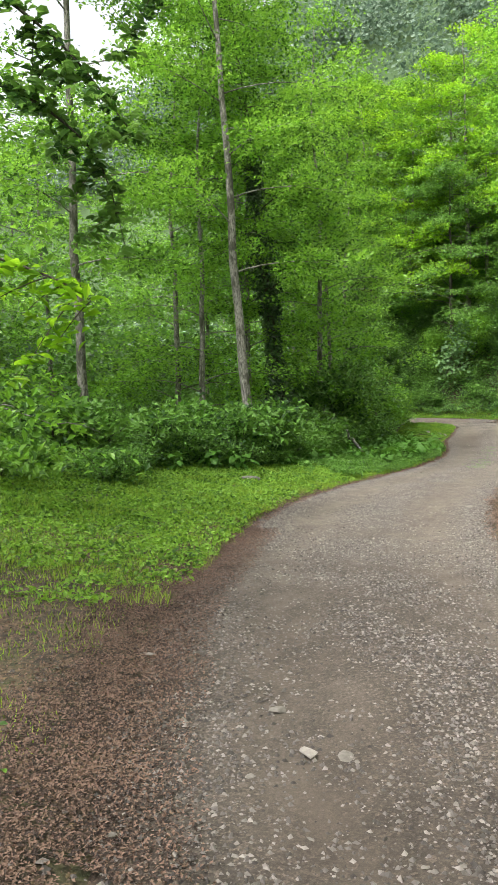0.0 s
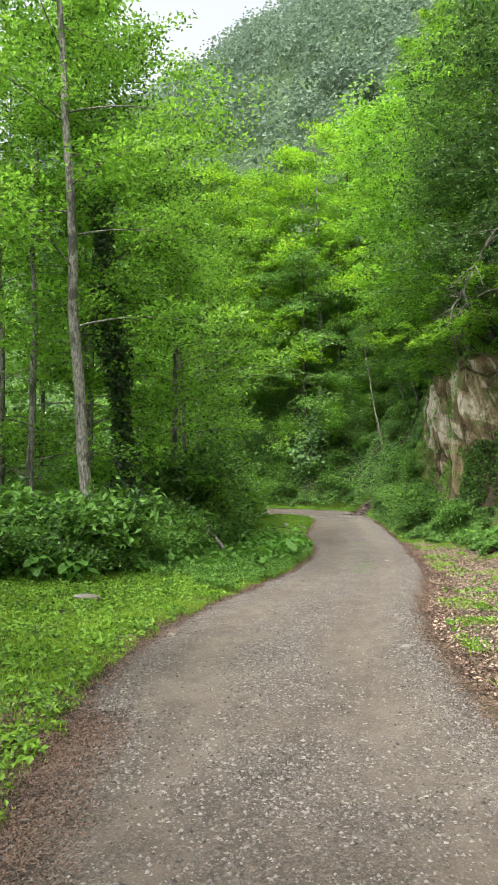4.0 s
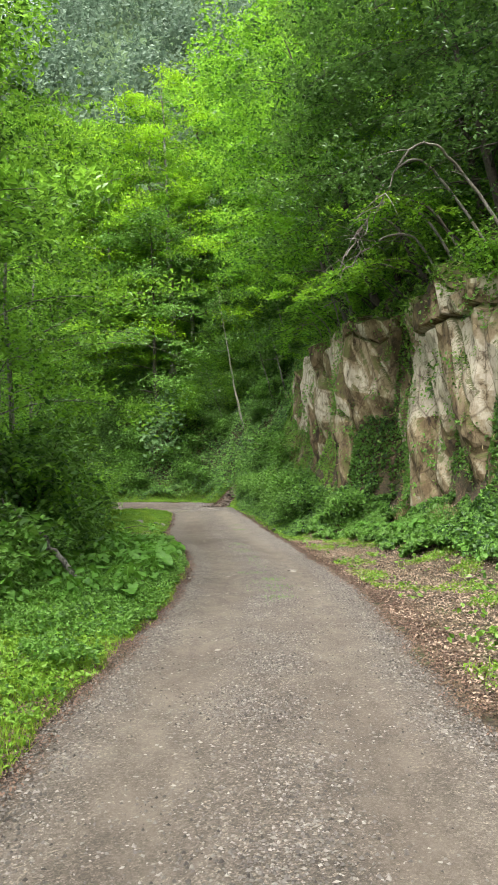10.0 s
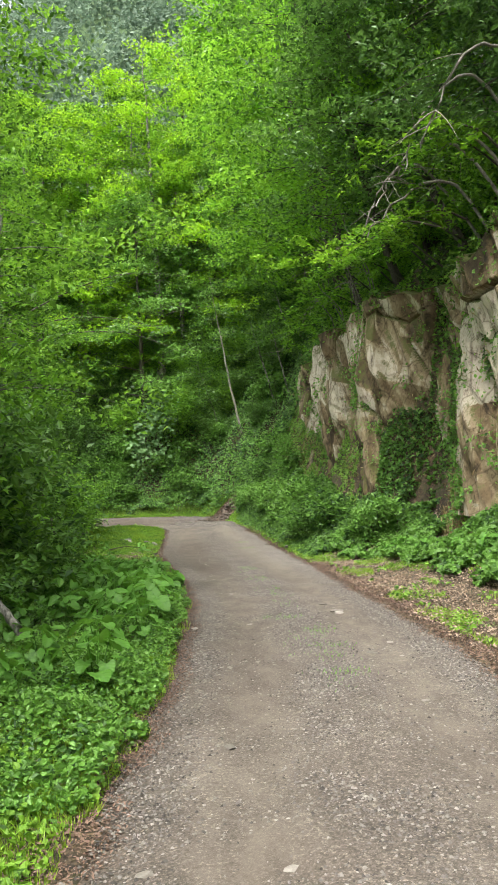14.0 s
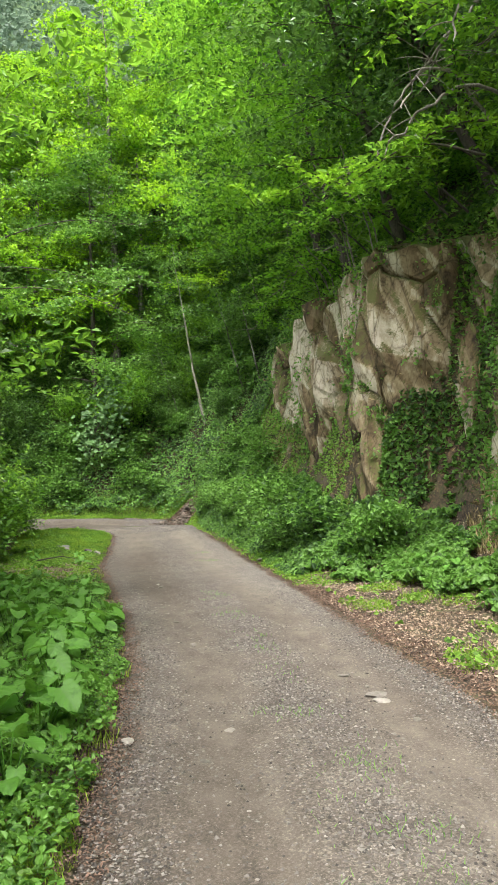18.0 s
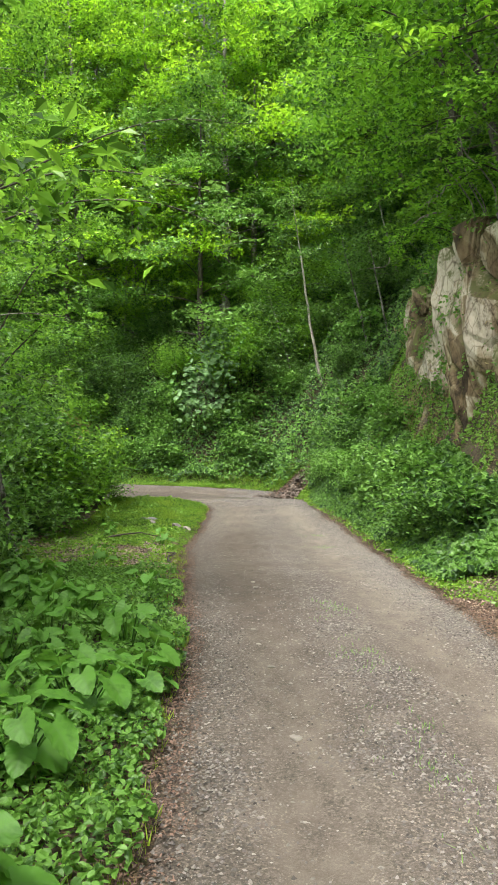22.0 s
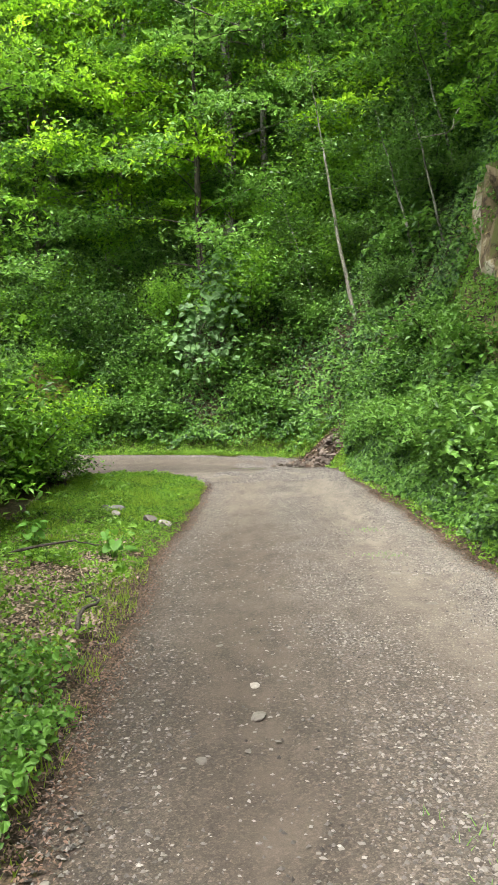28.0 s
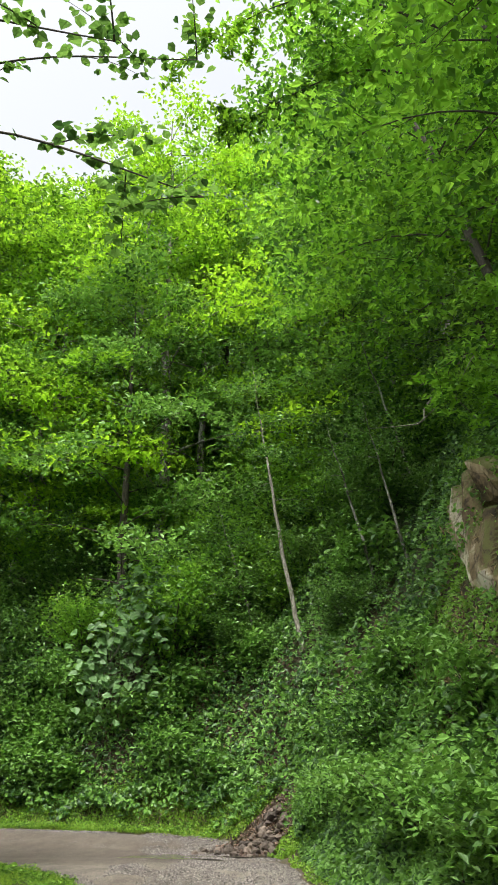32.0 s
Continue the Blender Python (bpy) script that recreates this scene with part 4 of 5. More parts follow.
place(dock, [(-4.3, 15.7), (-3.7, 17.1), (-5.2, 12.9), (-4.8, 14.4), (-3.4, 20.2), (-3.9, 18.9), (-3.2, 22.2), (-3.3, 24.9), (-5.9, 11.2), (-3.6, 26.2), (-6.0, 38.2), (-5.4, 34.6), (4.4, 35.2), (3.5, 37.6), (3.2, 40.6), (2.6, 44.6)], 0.55, 1.0, 24)
low_spots = [(-4.3 - 0.5 * math.sin(y), y) for y in (11.5, 12.6, 13.8, 15.0, 16.2)] + [(-5.3, 10.5), (-5.2, 13.5), (-5.5, 16.5), (-4.4, 17.6), (-4.1, 19.2), (-3.9, 20.8), (-3.5, 22.6), (-3.4, 24.4), (-3.6, 26.5)]
place(nettle, [(-3.8, 28.5), (-4.0, 31), (-4.2, 33.5), (-5.2, 36), (-5.6, 40), (-6.2, 45), (-5.9, 47.0), (3.3, 38.6), (3.0, 42.2), (2.9, 39.8), (2.7, 43.8), (2.2, 46.0), (1.8, 48.2), (1.4, 50.2), (2.3, 49.2)], 0.75, 1.3, 8)
place_copies(nettle, low_spots + [(-3.5, 16.9), (-3.2, 17.8), (-4.1, 16.6), (-3.3, 19.4), (-3.1, 21.2)], 0.5, 0.85, 19)
place(elder, [(-3.9, 27.0), (-5.3, 28.2), (-6.6, 31.5), (-6.0, 34), (-7.0, 39.5), (-7.4, 44.5), (-8, 11), (-9, 20), (-8, 41), (-9.5, 25), (-10, 33), (-11, 38), (-6.6, 42.0),
              (-0.3, 57.4), (-6.9, 58.2), (3.7, 54.4), (-12, 58.6), (-15, 59.5), (-10, 46), (-13, 48)], 0.8, 1.25, 9)
place_copies(elder, [(-5.1, 20.2), (-5.6, 23.6), (-6.6, 18.5), (-6.3, 21.4), (-4.9, 25.0), (-4.4, 21.4), (-3.7, 22.9)], 0.4, 0.8, 20)
place_copies(dock, [(-5.2, 17.4), (-6.4, 14.5), (-5.6, 12.4), (-4.0, 17.3), (-3.5, 18.2), (-6.2, 12.9), (-5.0, 15.8), (-4.6, 18.8)], 0.55, 1.0, 28)
place(hazel, [(-6.0, 41.4), (-5.9, 45.2), (-2.2, 57.6), (1.0, 58.8), (4.2, 55.6), (-5.0, 58.8), (-9, 58.6), (6.2, 51.2), (5.8, 47.2), (6.6, 42), (6.9, 37.3), (7.6, 33.5), (-1.0, 59), (2.5, 58.5), (-7, 60.5), (-13, 60), (0.4, 60.5), (5, 54), (-18, 62), (7.5, 28.4)], 0.8, 1.3, 10)

lime_bush = make_shrub("hazel_bush", "sunlit yellow-green hazel bush on the slope", 35, 2.6, 1.6, 3600, 0.17, LEAF_LIME)
place(lime_bush, [(-8.6, 57.4), (-10.6, 57.6), (-12.4, 58.2), (-9.4, 60.2), (-7.2, 60.8), (-4.0, 61.5)], 0.8, 1.25, 29)

# thick leafy growth all the way up the slope behind the bend
rh = np.random.default_rng(63)
up_spots = []
while len(up_spots) < 110:
    x, y = rh.uniform(-16, 6), rh.uniform(56.5, 66)
    if 1.2 < float(hill_side(x, y)[0]) < 8.5 and abs(x + 5.5) + abs(y - 58.6) > 1.8 and abs(x + 3.4) + abs(y - 57.2) > 1.7:
        up_spots.append((x, y))
side_spots = []
while len(side_spots) < 22:
    x, y = rh.uniform(-1.0, 5.2), rh.uniform(52.6, 58)
    if 0.5 < float(hill_side(x, y)[0]) < 4.5 and not (0.7 < x < 2.0 and y < 56.2) and not (-1.3 < x < 1.2 and y < 54.8):
        side_spots.append((x, y))
place_copies(elder, side_spots[:12], 0.35, 0.6, 26)
place_copies(dock, side_spots[12:], 0.7, 1.1, 27)
foot_spots = []
while len(foot_spots) < 26:
    x, y = rh.uniform(-9.0, -0.9), rh.uniform(53.5, 59)
    if -0.2 < float(hill_side(x, y)[0]) < 1.3 and abs(x + 3.7) + abs(y - 57.1) > 1.5:
        foot_spots.append((x, y))
place_copies(dock, foot_spots, 0.6, 1.0, 30)
place_copies(dock, [(2.6, 50.2), (2.1, 51.4), (3.0, 47.8), (3.2, 45.8), (2.9, 49.0), (3.3, 43.4)], 0.6, 0.95, 31)
place_copies(hazel, up_spots[:60], 0.6, 1.2, 21)
place_copies(elder, up_spots[60:], 0.6, 1.1, 22)

sapling = make_tree("sapling", "thin pale-barked sapling on the steep bank", 41, 9.0, 0.075, 0.45, 1.4, 2200, 0.13, LEAF_DARK, BARK_PALE, (-0.13, 0.0), 9, 0.4)
place(sapling, [(1.47, 55.3)], 1.0, 1.01, 11, turn=0)
dark_sapling = make_tree("sapling", "thin dark sapling bent outward from the steep bank", 43, 5.0, 0.06, 0.55, 1.3, 900, 0.13, LEAF_DARK, BARK, (-0.28, 0.0), 8, 0.4)
place(dark_sapling, [(3.3, 53.4), (3.95, 52.8), (0.5, 56.6), (4.6, 53.4), (-4.3, 36.2)], 0.8, 1.05, 16, turn=0)

# ---------------------------------------------------------------- low growth
def cover(name, label, x0, x1, y0, y1, count, size, mat, mound, seed, where, up=0.6, lump=1.2, slim=0.6, face=0.0, full=False):
    """Loose leaf cover over the land where the test allows, heaped into mounds."""
    r = np.random.default_rng(seed)
    x, y = r.uniform(x0, x1, count), r.uniform(y0, y1, count)
    ok = where(x, y)
    x, y = x[ok], y[ok]
    lumps = np.clip(0.5 + bumps(x, y, lump, 0.9) + bumps(x, y, lump * 0.35, 0.35), 0.03, 1.3)
    z = land(x, y) + mound * lumps * (1 - 0.45 * r.uniform(0, 1, len(x)) ** 2) + r.normal(0, 0.02, len(x))
    if mound > 0.35:
        # lower towards the road
        gap = np.where(y < 51, x - right_edge(np.clip(y, -7, 50)), 9.0)
        z = np.where((gap > 0) & (gap < 1.5), land(x, y) + (z - land(x, y)) * (0.15 + 0.85 * np.clip((gap - 0.2) / 1.2, 0, 1)), z)
    tilt = np.tile([[-0.5 * face, -1.0 * face, 0.0]], (len(x), 1))
    ob = new(name, mesh_of(name, *leaves(np.stack([x, y, z], 1), size, up, slim=slim, r=r, out=tilt, full=full), mat))
    return tagged(ob, label, "undergrowth", kind="stuff")


def bank(x, y):
    s, _ = hill_side(x, y)
    return ~on_road(x, y) & (s > -2.6) & (x > right_edge(np.clip(y, -7, 50)) + 0.25)


def slope(lo, hi):
    return lambda x, y: (hill_side(x, y)[0] > lo) & (hill_side(x, y)[0] < hi) & off_gully(x, y)


def off_gully(x, y):
    return (((x - 0.1) / 1.0) ** 2 + ((y - 52.7) / 0.8) ** 2 > 1.0)


def thin(test, scale, cut):
    return lambda x, y: test(x, y) & (bumps(x, y, scale, 1.0) > cut)


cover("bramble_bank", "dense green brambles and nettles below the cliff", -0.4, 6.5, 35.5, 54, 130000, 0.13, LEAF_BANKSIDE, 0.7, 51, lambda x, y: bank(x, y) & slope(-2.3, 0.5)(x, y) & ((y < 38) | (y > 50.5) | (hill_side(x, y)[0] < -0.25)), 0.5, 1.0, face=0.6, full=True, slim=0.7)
cover("rock_foot_growth", "low herbs, moss and dead stems at the foot of the rock", 2.4, 6, 38, 51, 34000, 0.085, LEAF_BANK, 0.22, 58, lambda x, y: slope(-0.7, 1.6)(x, y) & (bumps(x, y, 0.7, 1.0) > -0.3), 0.5, 0.6, face=0.5, full=True, slim=0.65)
cover("rock_foot_growth", "dry brown stems at the foot of the rock", 2.4, 6, 38, 51, 16000, 0.09, LEAF_DRY, 0.2, 59, lambda x, y: slope(-0.7, 1.6)(x, y) & (bumps(x, y, 0.7, 1.0) < 0.1), 0.1, 0.6, face=0.5, slim=0.2)
cover("bramble_bank", "low brambles and ferns on the bank", 3.6, 9, 6, 28, 70000, 0.12, LEAF_BRAMBLE, 0.5, 57, lambda x, y: thin(bank, 1.2, -0.45)(x, y) & slope(-1.7, 1.5)(x, y), 0.5, 1.0, face=0.5, full=True, slim=0.7)
cover("bramble_bank", "patchy green brambles and nettles below the cliff", 3.2, 7.5, 26, 36.5, 40000, 0.13, LEAF_BANKSIDE, 0.4, 52, lambda x, y: thin(bank, 1.3, -0.3)(x, y) & (hill_side(x, y)[0] > -2.2), 0.5, 0.9, face=0.5, full=True, slim=0.7)
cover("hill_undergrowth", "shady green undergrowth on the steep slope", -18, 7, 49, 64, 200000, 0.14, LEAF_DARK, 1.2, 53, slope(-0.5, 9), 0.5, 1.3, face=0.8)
cover("hill_undergrowth", "lighter ivy and bramble patches on the steep slope", -16, 7, 50, 66, 90000, 0.15, LEAF_BRAMBLE, 1.3, 99, lambda x, y: slope(0.5, 9)(x, y) & (bumps(x, y, 1.7, 1.0) > 0.05), 0.4, 1.0, face=1.0, full=True, slim=0.7)
cover("hill_undergrowth", "bright green low growth along the foot of the slope", -22, 2, 52, 60, 42000, 0.15, LEAF_BRAMBLE, 0.95, 54, slope(-0.85, 1.2), 0.4, 0.9, face=0.7)
cover("cliff_top_growth", "green growth along the top of the cliff", 4, 14, 20, 52, 70000, 0.16, LEAF_ALDER, 0.9, 55, lambda x, y: slope(0.7, 8)(x, y) & ((y > 34.6) | (hill_side(x, y)[0] > 2.8)), 0.6, 1.5, face=0.5)


cover("hanging_dry_grass", "straw-coloured dead grass hanging on the bank", -10.6, -9.0, 57.4, 58.6, 5000, 0.34, LEAF_DRY, 1.5, 103, slope(-0.5, 4), -0.8, 0.7, face=0.9, slim=0.12)


def left_of(lo, hi, y0, y1):
    def test(x, y):
        d = left_edge(np.clip(y, -11, 47)) - x + bumps(x, y, 0.45, 0.22)
        return (d > lo) & (d < hi) & (y > y0) & (y < y1) & ~on_road(x, y)
    return test


cover("meadow", "short green clover and grass beside the road", -6.5, 2, 5.2, 24, 150000, 0.055, LEAF_LAWN, 0.08, 61, lambda x, y: left_of(0.05, 4.6, 5.2, 24)(x, y) & (bumps(x, y, 0.6, 1.0) > np.interp(y, [5, 7, 8.5], [0.15, -0.3, -0.9])), 0.7, 0.5)
cover("meadow_herbs", "small clover and plantain leaves in the meadow", -6.5, 2, 6, 24, 44000, 0.055, LEAF_CLOVER, 0.11, 104, lambda x, y: left_of(0.05, 4.4, 6, 24)(x, y) & (bumps(x, y, 0.4, 1.0) > -0.15), 0.8, 0.5, full=True, slim=0.8)
cover("thicket_floor", "low green herbs under the trees", -14, -2, 8, 49, 100000, 0.13, LEAF_BANK, 0.7, 62, lambda x, y: left_of(3.4, 11, 9, 48)(x, y) & ((y < 36) | (x < -5.2)), 0.6, 1.1)
cover("verge_herbs", "lush green herbs along the road edge", -5, 0, 15, 36, 185000, 0.05, LEAF_BRAMBLE, 0.27, 63, lambda x, y: left_of(0.05, 3.6, 15, 35.5)(x, y) & (bumps(x, y, 0.8, 1.0) > np.interp(y, [15, 18, 21], [0.6, 0.1, -1.5])), 0.7, 0.8, full=True, slim=0.7)
cover("grass_patch", "bright grass on the inside of the bend", -5.5, -1.5, 38.5, 50, 60000, 0.06, LEAF_LAWN, 0.14, 64, lambda x, y: left_of(0.05, 2.9, 39.5, 48.5)(x, y) & (bumps(x, y, 0.8, 1.0) > np.interp(y, [39, 42], [0.2, -0.9])), 0.5, 0.6, 0.3)
cover("verge_grass", "patchy grass on the leaf-strewn verge below the cliff", 2, 6, 8, 36, 120000, 0.05, LEAF_LAWN, 0.09, 65, lambda x, y: bank(x, y) & (hill_side(x, y)[0] < -0.8) & (bumps(x, y, 1.4, 1.0) > 0.34), 0.6, 0.5)
cover("verge_grass", "sparse grass along the edge of the road", -5, 4, 33, 48, 60000, 0.055, LEAF_LAWN, 0.08, 66, lambda x, y: (left_of(0.3, 3.0, 34, 41)(x, y) | (bank(x, y) & (x < right_edge(y) + 0.7))) & (bumps(x, y, 0.8, 1.0) > 0.05), 0.6, 0.5)


def grass(name, label, x0, x1, y0, y1, count, tall, seed, where, mat=LEAF_BLADE):
    """Upright blades, one narrow triangle each."""
    r = np.random.default_rng(seed)
    x, y = r.uniform(x0, x1, count), r.uniform(y0, y1, count)
    ok = where(x, y)
    x, y = x[ok], y[ok]
    k = len(x)
    h = tall * r.uniform(0.4, 1.2, k) * np.clip(0.7 + bumps(x, y, 0.7, 0.9), 0.2, 1.4)
    a, b = r.uniform(0, 6.28, k), r.normal(0, 0.35, (k, 2))
    p = np.stack([x, y, land(x, y) - 0.01], 1)
    w = np.stack([np.cos(a), np.sin(a), 0 * a], 1) * (0.003 + 0.03 * tall)
    tip = p + np.stack([b[:, 0] * h, b[:, 1] * h, h], 1)
    v = np.stack([p - w, p + w, tip], 1).reshape(-1, 3)
    ob = new(name, mesh_of(name, v, np.arange(3 * k).reshape(-1, 3), mat))
    return tagged(ob, label, "grass", kind="stuff")


cover("verge_grass", "low grass and herbs at the foot of the bank", 0, 4, 34, 52, 34000, 0.06, LEAF_LAWN, 0.12, 75, lambda x, y: ~on_road(x, y) & (x > right_edge(np.clip(y, -7, 50)) + 0.04) & (x < right_edge(np.clip(y, -7, 50)) + 1.1), 0.6, 0.5)
cover("verge_grass", "low grass and herbs at the foot of the slope", -22, 1.5, 50, 60, 50000, 0.07, LEAF_LAWN, 0.14, 76, lambda x, y: ~on_road(x, y) & slope(-2.0, -0.2)(x, y), 0.6, 0.5)
cover("verge_herbs", "sparse low herbs among the litter", -5, 0, 33, 41, 16000, 0.06, LEAF_LAWN, 0.10, 77, lambda x, y: left_of(0.3, 3.4, 34, 41)(x, y) & (bumps(x, y, 0.5, 1.0) > -0.1), 0.6, 0.5)
grass("grass_blades", "upright grass on the inside of the bend", -5.5, -1.5, 38.5, 50, 75000, 0.14, 67, lambda x, y: left_of(0.0, 3.0, 40, 49)(x, y) & (bumps(x, y, 0.5, 1.0) > np.interp(y, [40, 43, 45], [0.4, 0.0, -0.4])))
grass("grass_blades", "short grass blades in the meadow", -6, 2, 4, 24, 170000, 0.10, 68, lambda x, y: left_of(0.0, 4.6, 4.5, 24)(x, y) & (bumps(x, y, 0.9, 1.0) > np.interp(y, [4.5, 6, 9], [0.3, -0.1, -0.5])))
grass("grass_blades", "grass tufts along the foot of the bank", 0, 6, 8, 50, 130000, 0.15, 69, lambda x, y: bank(x, y) & (hill_side(x, y)[0] < -0.7) & (bumps(x, y, 1.4, 1.0) > 0.32))

grass("grass_blades", "grass fringe along the road edge", -2.4, 0.4, 11, 40, 60000, 0.11, 101, lambda x, y: left_of(0.0, 0.75, 11, 40)(x, y) & (bumps(x, y, 0.5, 1.0) > -0.35))
grass("dry_grass", "dry straw-coloured grass at the foot of the rock", 2.5, 7.5, 28, 50, 60000, 0.3, 78, lambda x, y: slope(-1.0, 0.5)(x, y) & (bumps(x, y, 1.1, 1.0) > 0.15), LEAF_DRY)
grass("dry_grass", "dry grass and roots on the brown earth of the slope", -9, 2, 53, 60, 30000, 0.35, 79, lambda x, y: slope(0.6, 2.2)(x, y) & (bumps(x, y, 1.6, 1.0) > 0.3), LEAF_DRY)


cover("verge_grass", "grass edging the road below the slope", -10, 1.5, 51, 58, 90000, 0.07, LEAF_LAWN, 0.12, 94, lambda x, y: ~on_road(x, y) & slope(-2.2, 0.2)(x, y), 0.6, 0.5)
grass("grass_blades", "grass blades edging the road below the slope", -10, 1.5, 51, 58, 60000, 0.16, 95, lambda x, y: ~on_road(x, y) & slope(-2.2, 0.0)(x, y))


def verge(x, y):
    return (x > right_edge(np.clip(y, -7, 50)) + 0.25) & (hill_side(x, y)[0] < -0.6)


cover("verge_grass", "grass patches on the leaf-strewn verge", 2, 7, 4, 36, 130000, 0.05, LEAF_LAWN, 0.09, 85, lambda x, y: verge(x, y) & (bumps(x, y, 1.2, 1.0) > 0.32), 0.6, 0.5)
grass("grass_blades", "upright grass on the leaf-strewn verge", 2, 7, 4, 36, 120000, 0.13, 86, lambda x, y: verge(x, y) & (bumps(x, y, 1.2, 1.0) > 0.3))
cover("verge_herbs", "scattered small herbs on the verge", 2, 7, 4, 36, 14000, 0.09, LEAF_BANK, 0.2, 87, lambda x, y: verge(x, y) & (bumps(x, y, 0.6, 1.0) > 0.25), 0.6, 0.5, full=True, slim=0.7)
cover("verge_herbs", "broad weeds in the grass on the inside of the bend", -5.5, -1.8, 39, 48, 6000, 0.10, LEAF_BANK, 0.2, 88, lambda x, y: left_of(0.3, 3.0, 39, 48)(x, y) & (bumps(x, y, 0.6, 1.0) > 0.2), 0.6, 0.5, full=True, slim=0.7)


def edge_litter(label, line, lo, hi, y0, y1, count, size, seed):
    """Fine litter in a ragged band along one edge of the road."""
    r = np.random.default_rng(seed)
    y = r.uniform(y0, y1, count)
    x = line(np.clip(y, -7, 47)) + lo + (hi - lo) * r.beta(2, 2, count)
    keep = bumps(x, y, 0.35, 1.0) > -0.5
    x, y = x[keep], y[keep]
    z = np.where(on_road(x, y), road_z(y) + 0.012 + 0.03 * np.clip(np.minimum(x - left_edge(y), right_edge(y) - x) / 0.6, 0, 1), land(x, y) + 0.02) + r.uniform(0, 0.012, len(x))
    ob = new("leaf_litter", mesh_of("leaf_litter", *leaves(np.stack([x, y, z], 1), size, 1.8, r=r, slim=0.5), LEAF_RUSSET))
    return tagged(ob, label, "leaf litter", kind="stuff")


edge_litter("fine reddish-brown litter between grass and gravel", left_edge, -0.35, 0.2, 9, 47, 42000, 0.026, 89)
edge_litter("wide band of reddish-brown litter at the start of the track", left_edge, -0.7, 0.5, 1, 9.5, 90000, 0.018, 90)
cover("verge_herbs", "a few small weeds on the bare soil", -3, 3.5, 0.5, 6, 2600, 0.05, LEAF_BANK, 0.05, 92, lambda x, y: left_of(0.4, 3.4, 0, 6)(x, y) & (bumps(x, y, 0.35, 1.0) > 0.3), 0.8, 0.5, full=True, slim=0.7)
grass("grass_blades", "thin grass on the bare soil", -3, 3.5, 1, 7, 16000, 0.07, 93, lambda x, y: left_of(0.3, 3.4, 0, 7)(x, y) & (bumps(x, y, 0.7, 1.0) > -0.1))
edge_litter("fine reddish-brown litter along the verge", right_edge, -0.15, 0.6, 5, 46, 50000, 0.03, 91)


def litter(name, label, x0, x1, y0, y1, count, size, seed, where, mat=LEAF_DEAD):
    ob = cover(name, label, x0, x1, y0, y1, count, size, mat, 0.045, seed, where, 1.6)
    return tagged(ob, category="leaf litter")


litter("leaf_litter", "dry brown fallen leaves on the verge", 2, 7, 5, 38, 110000, 0.045, 71, lambda x, y: (x > right_edge(np.clip(y, -7, 50)) + 0.1) & (hill_side(x, y)[0] < 0.2) & (bumps(x, y, 1.1, 1.0) > -0.65))
litter("leaf_litter", "brown leaves caught among the rubble", -1.0, 1.4, 51.8, 54.2, 6000, 0.07, 84, lambda x, y: ~off_gully(x, y), LEAF_RUSSET)
litter("leaf_litter", "trodden brown litter and twigs on bare soil", -3, 4, -1, 8.5, 120000, 0.017, 73, lambda x, y: left_of(0.0, 3.4, -1, 8)(x, y) & (bumps(x, y, 0.6, 1.0) > -0.6), LEAF_RUSSET)
litter("leaf_litter", "trodden brown litter under the bushes", -6, -1, 33, 42, 30000, 0.05, 74, left_of(0.2, 3.5, 34, 42))

# large-leaved plants beside the track
def burdock_leaf(size):
    """A heart-shaped blade, cupped, its stalk at the origin."""
    n, m = 25, 15
    t, w = np.linspace(0, 1, n), np.linspace(-1, 1, m)
    half = 0.5 * np.sin(np.pi * np.clip(0.06 + 0.935 * t, 0, 1) ** 0.68) ** 0.62 * (1 + 0.04 * np.sin(31 * t))
    x = w[None] * half[:, None]
    y = t[:, None] - 0.26 * np.abs(w)[None] ** 1.5 * (1 - t)[:, None] ** 2
    z = 0.20 * np.abs(w)[None] ** 1.2 * half[:, None] - 0.24 * t[:, None] ** 2 + 0.022 * np.cos(2 * np.pi * (5 * t[:, None] - 1.7 * np.abs(w)[None])) * np.abs(w)[None] ** 0.7 + 0.03 * np.sin(6 * t)[:, None] * w[None]
    v = np.stack([x, y + 0 * x, z], -1).reshape(-1, 3) * size
    me = mesh_of("leaf", v, grid_faces(n, m), LEAF_BIG, True)
    rib = np.maximum(np.exp(-(w[None] / 0.09) ** 2) + 0 * x, 0.7 * np.clip(np.cos(2 * np.pi * (5 * t[:, None] - 1.7 * np.abs(w)[None])) * 3 - 2, 0, 1))
    me.attributes.new("rib", "FLOAT", "POINT").data.foreach_set("value", rib.ravel().astype(np.float32))
    return me


def make_burdock(seed, leaf_size, height, count):
    r = np.random.default_rng(seed)
    root = new("burdock_plant")
    tagged(root, "broad-leaved green burdock beside the gravel road", "plant", "burdock along the road")
    stems, blade = [], [burdock_leaf(leaf_size), burdock_leaf(leaf_size * 0.75)]
    for i in range(count):
        a = i * 2.4 + r.uniform(-0.4, 0.4)
        f = (i + 1) / count
        tip = np.array([math.cos(a), math.sin(a), 0]) * leaf_size * r.uniform(0.4, 1.5) + [0, 0, height * (1.05 - 0.7 * f) * r.uniform(0.8, 1.1)]
        t = np.linspace(0, 1, 5)[:, None]
        stems.append(tube(np.array([0, 0, -0.03]) + (tip + [0, 0, 0.03]) * t + np.array([0, 0, 0.2 * height]) * t * (1 - t), 0.008 - 0.004 * t[:, 0], 5))
        ob = part("leaf", blade[i % 2], root)
        ob.matrix_basis = pose(*tip, r.uniform(-38, 10), r.uniform(-28, 28), math.degrees(a) - 90 + r.uniform(-25, 25))
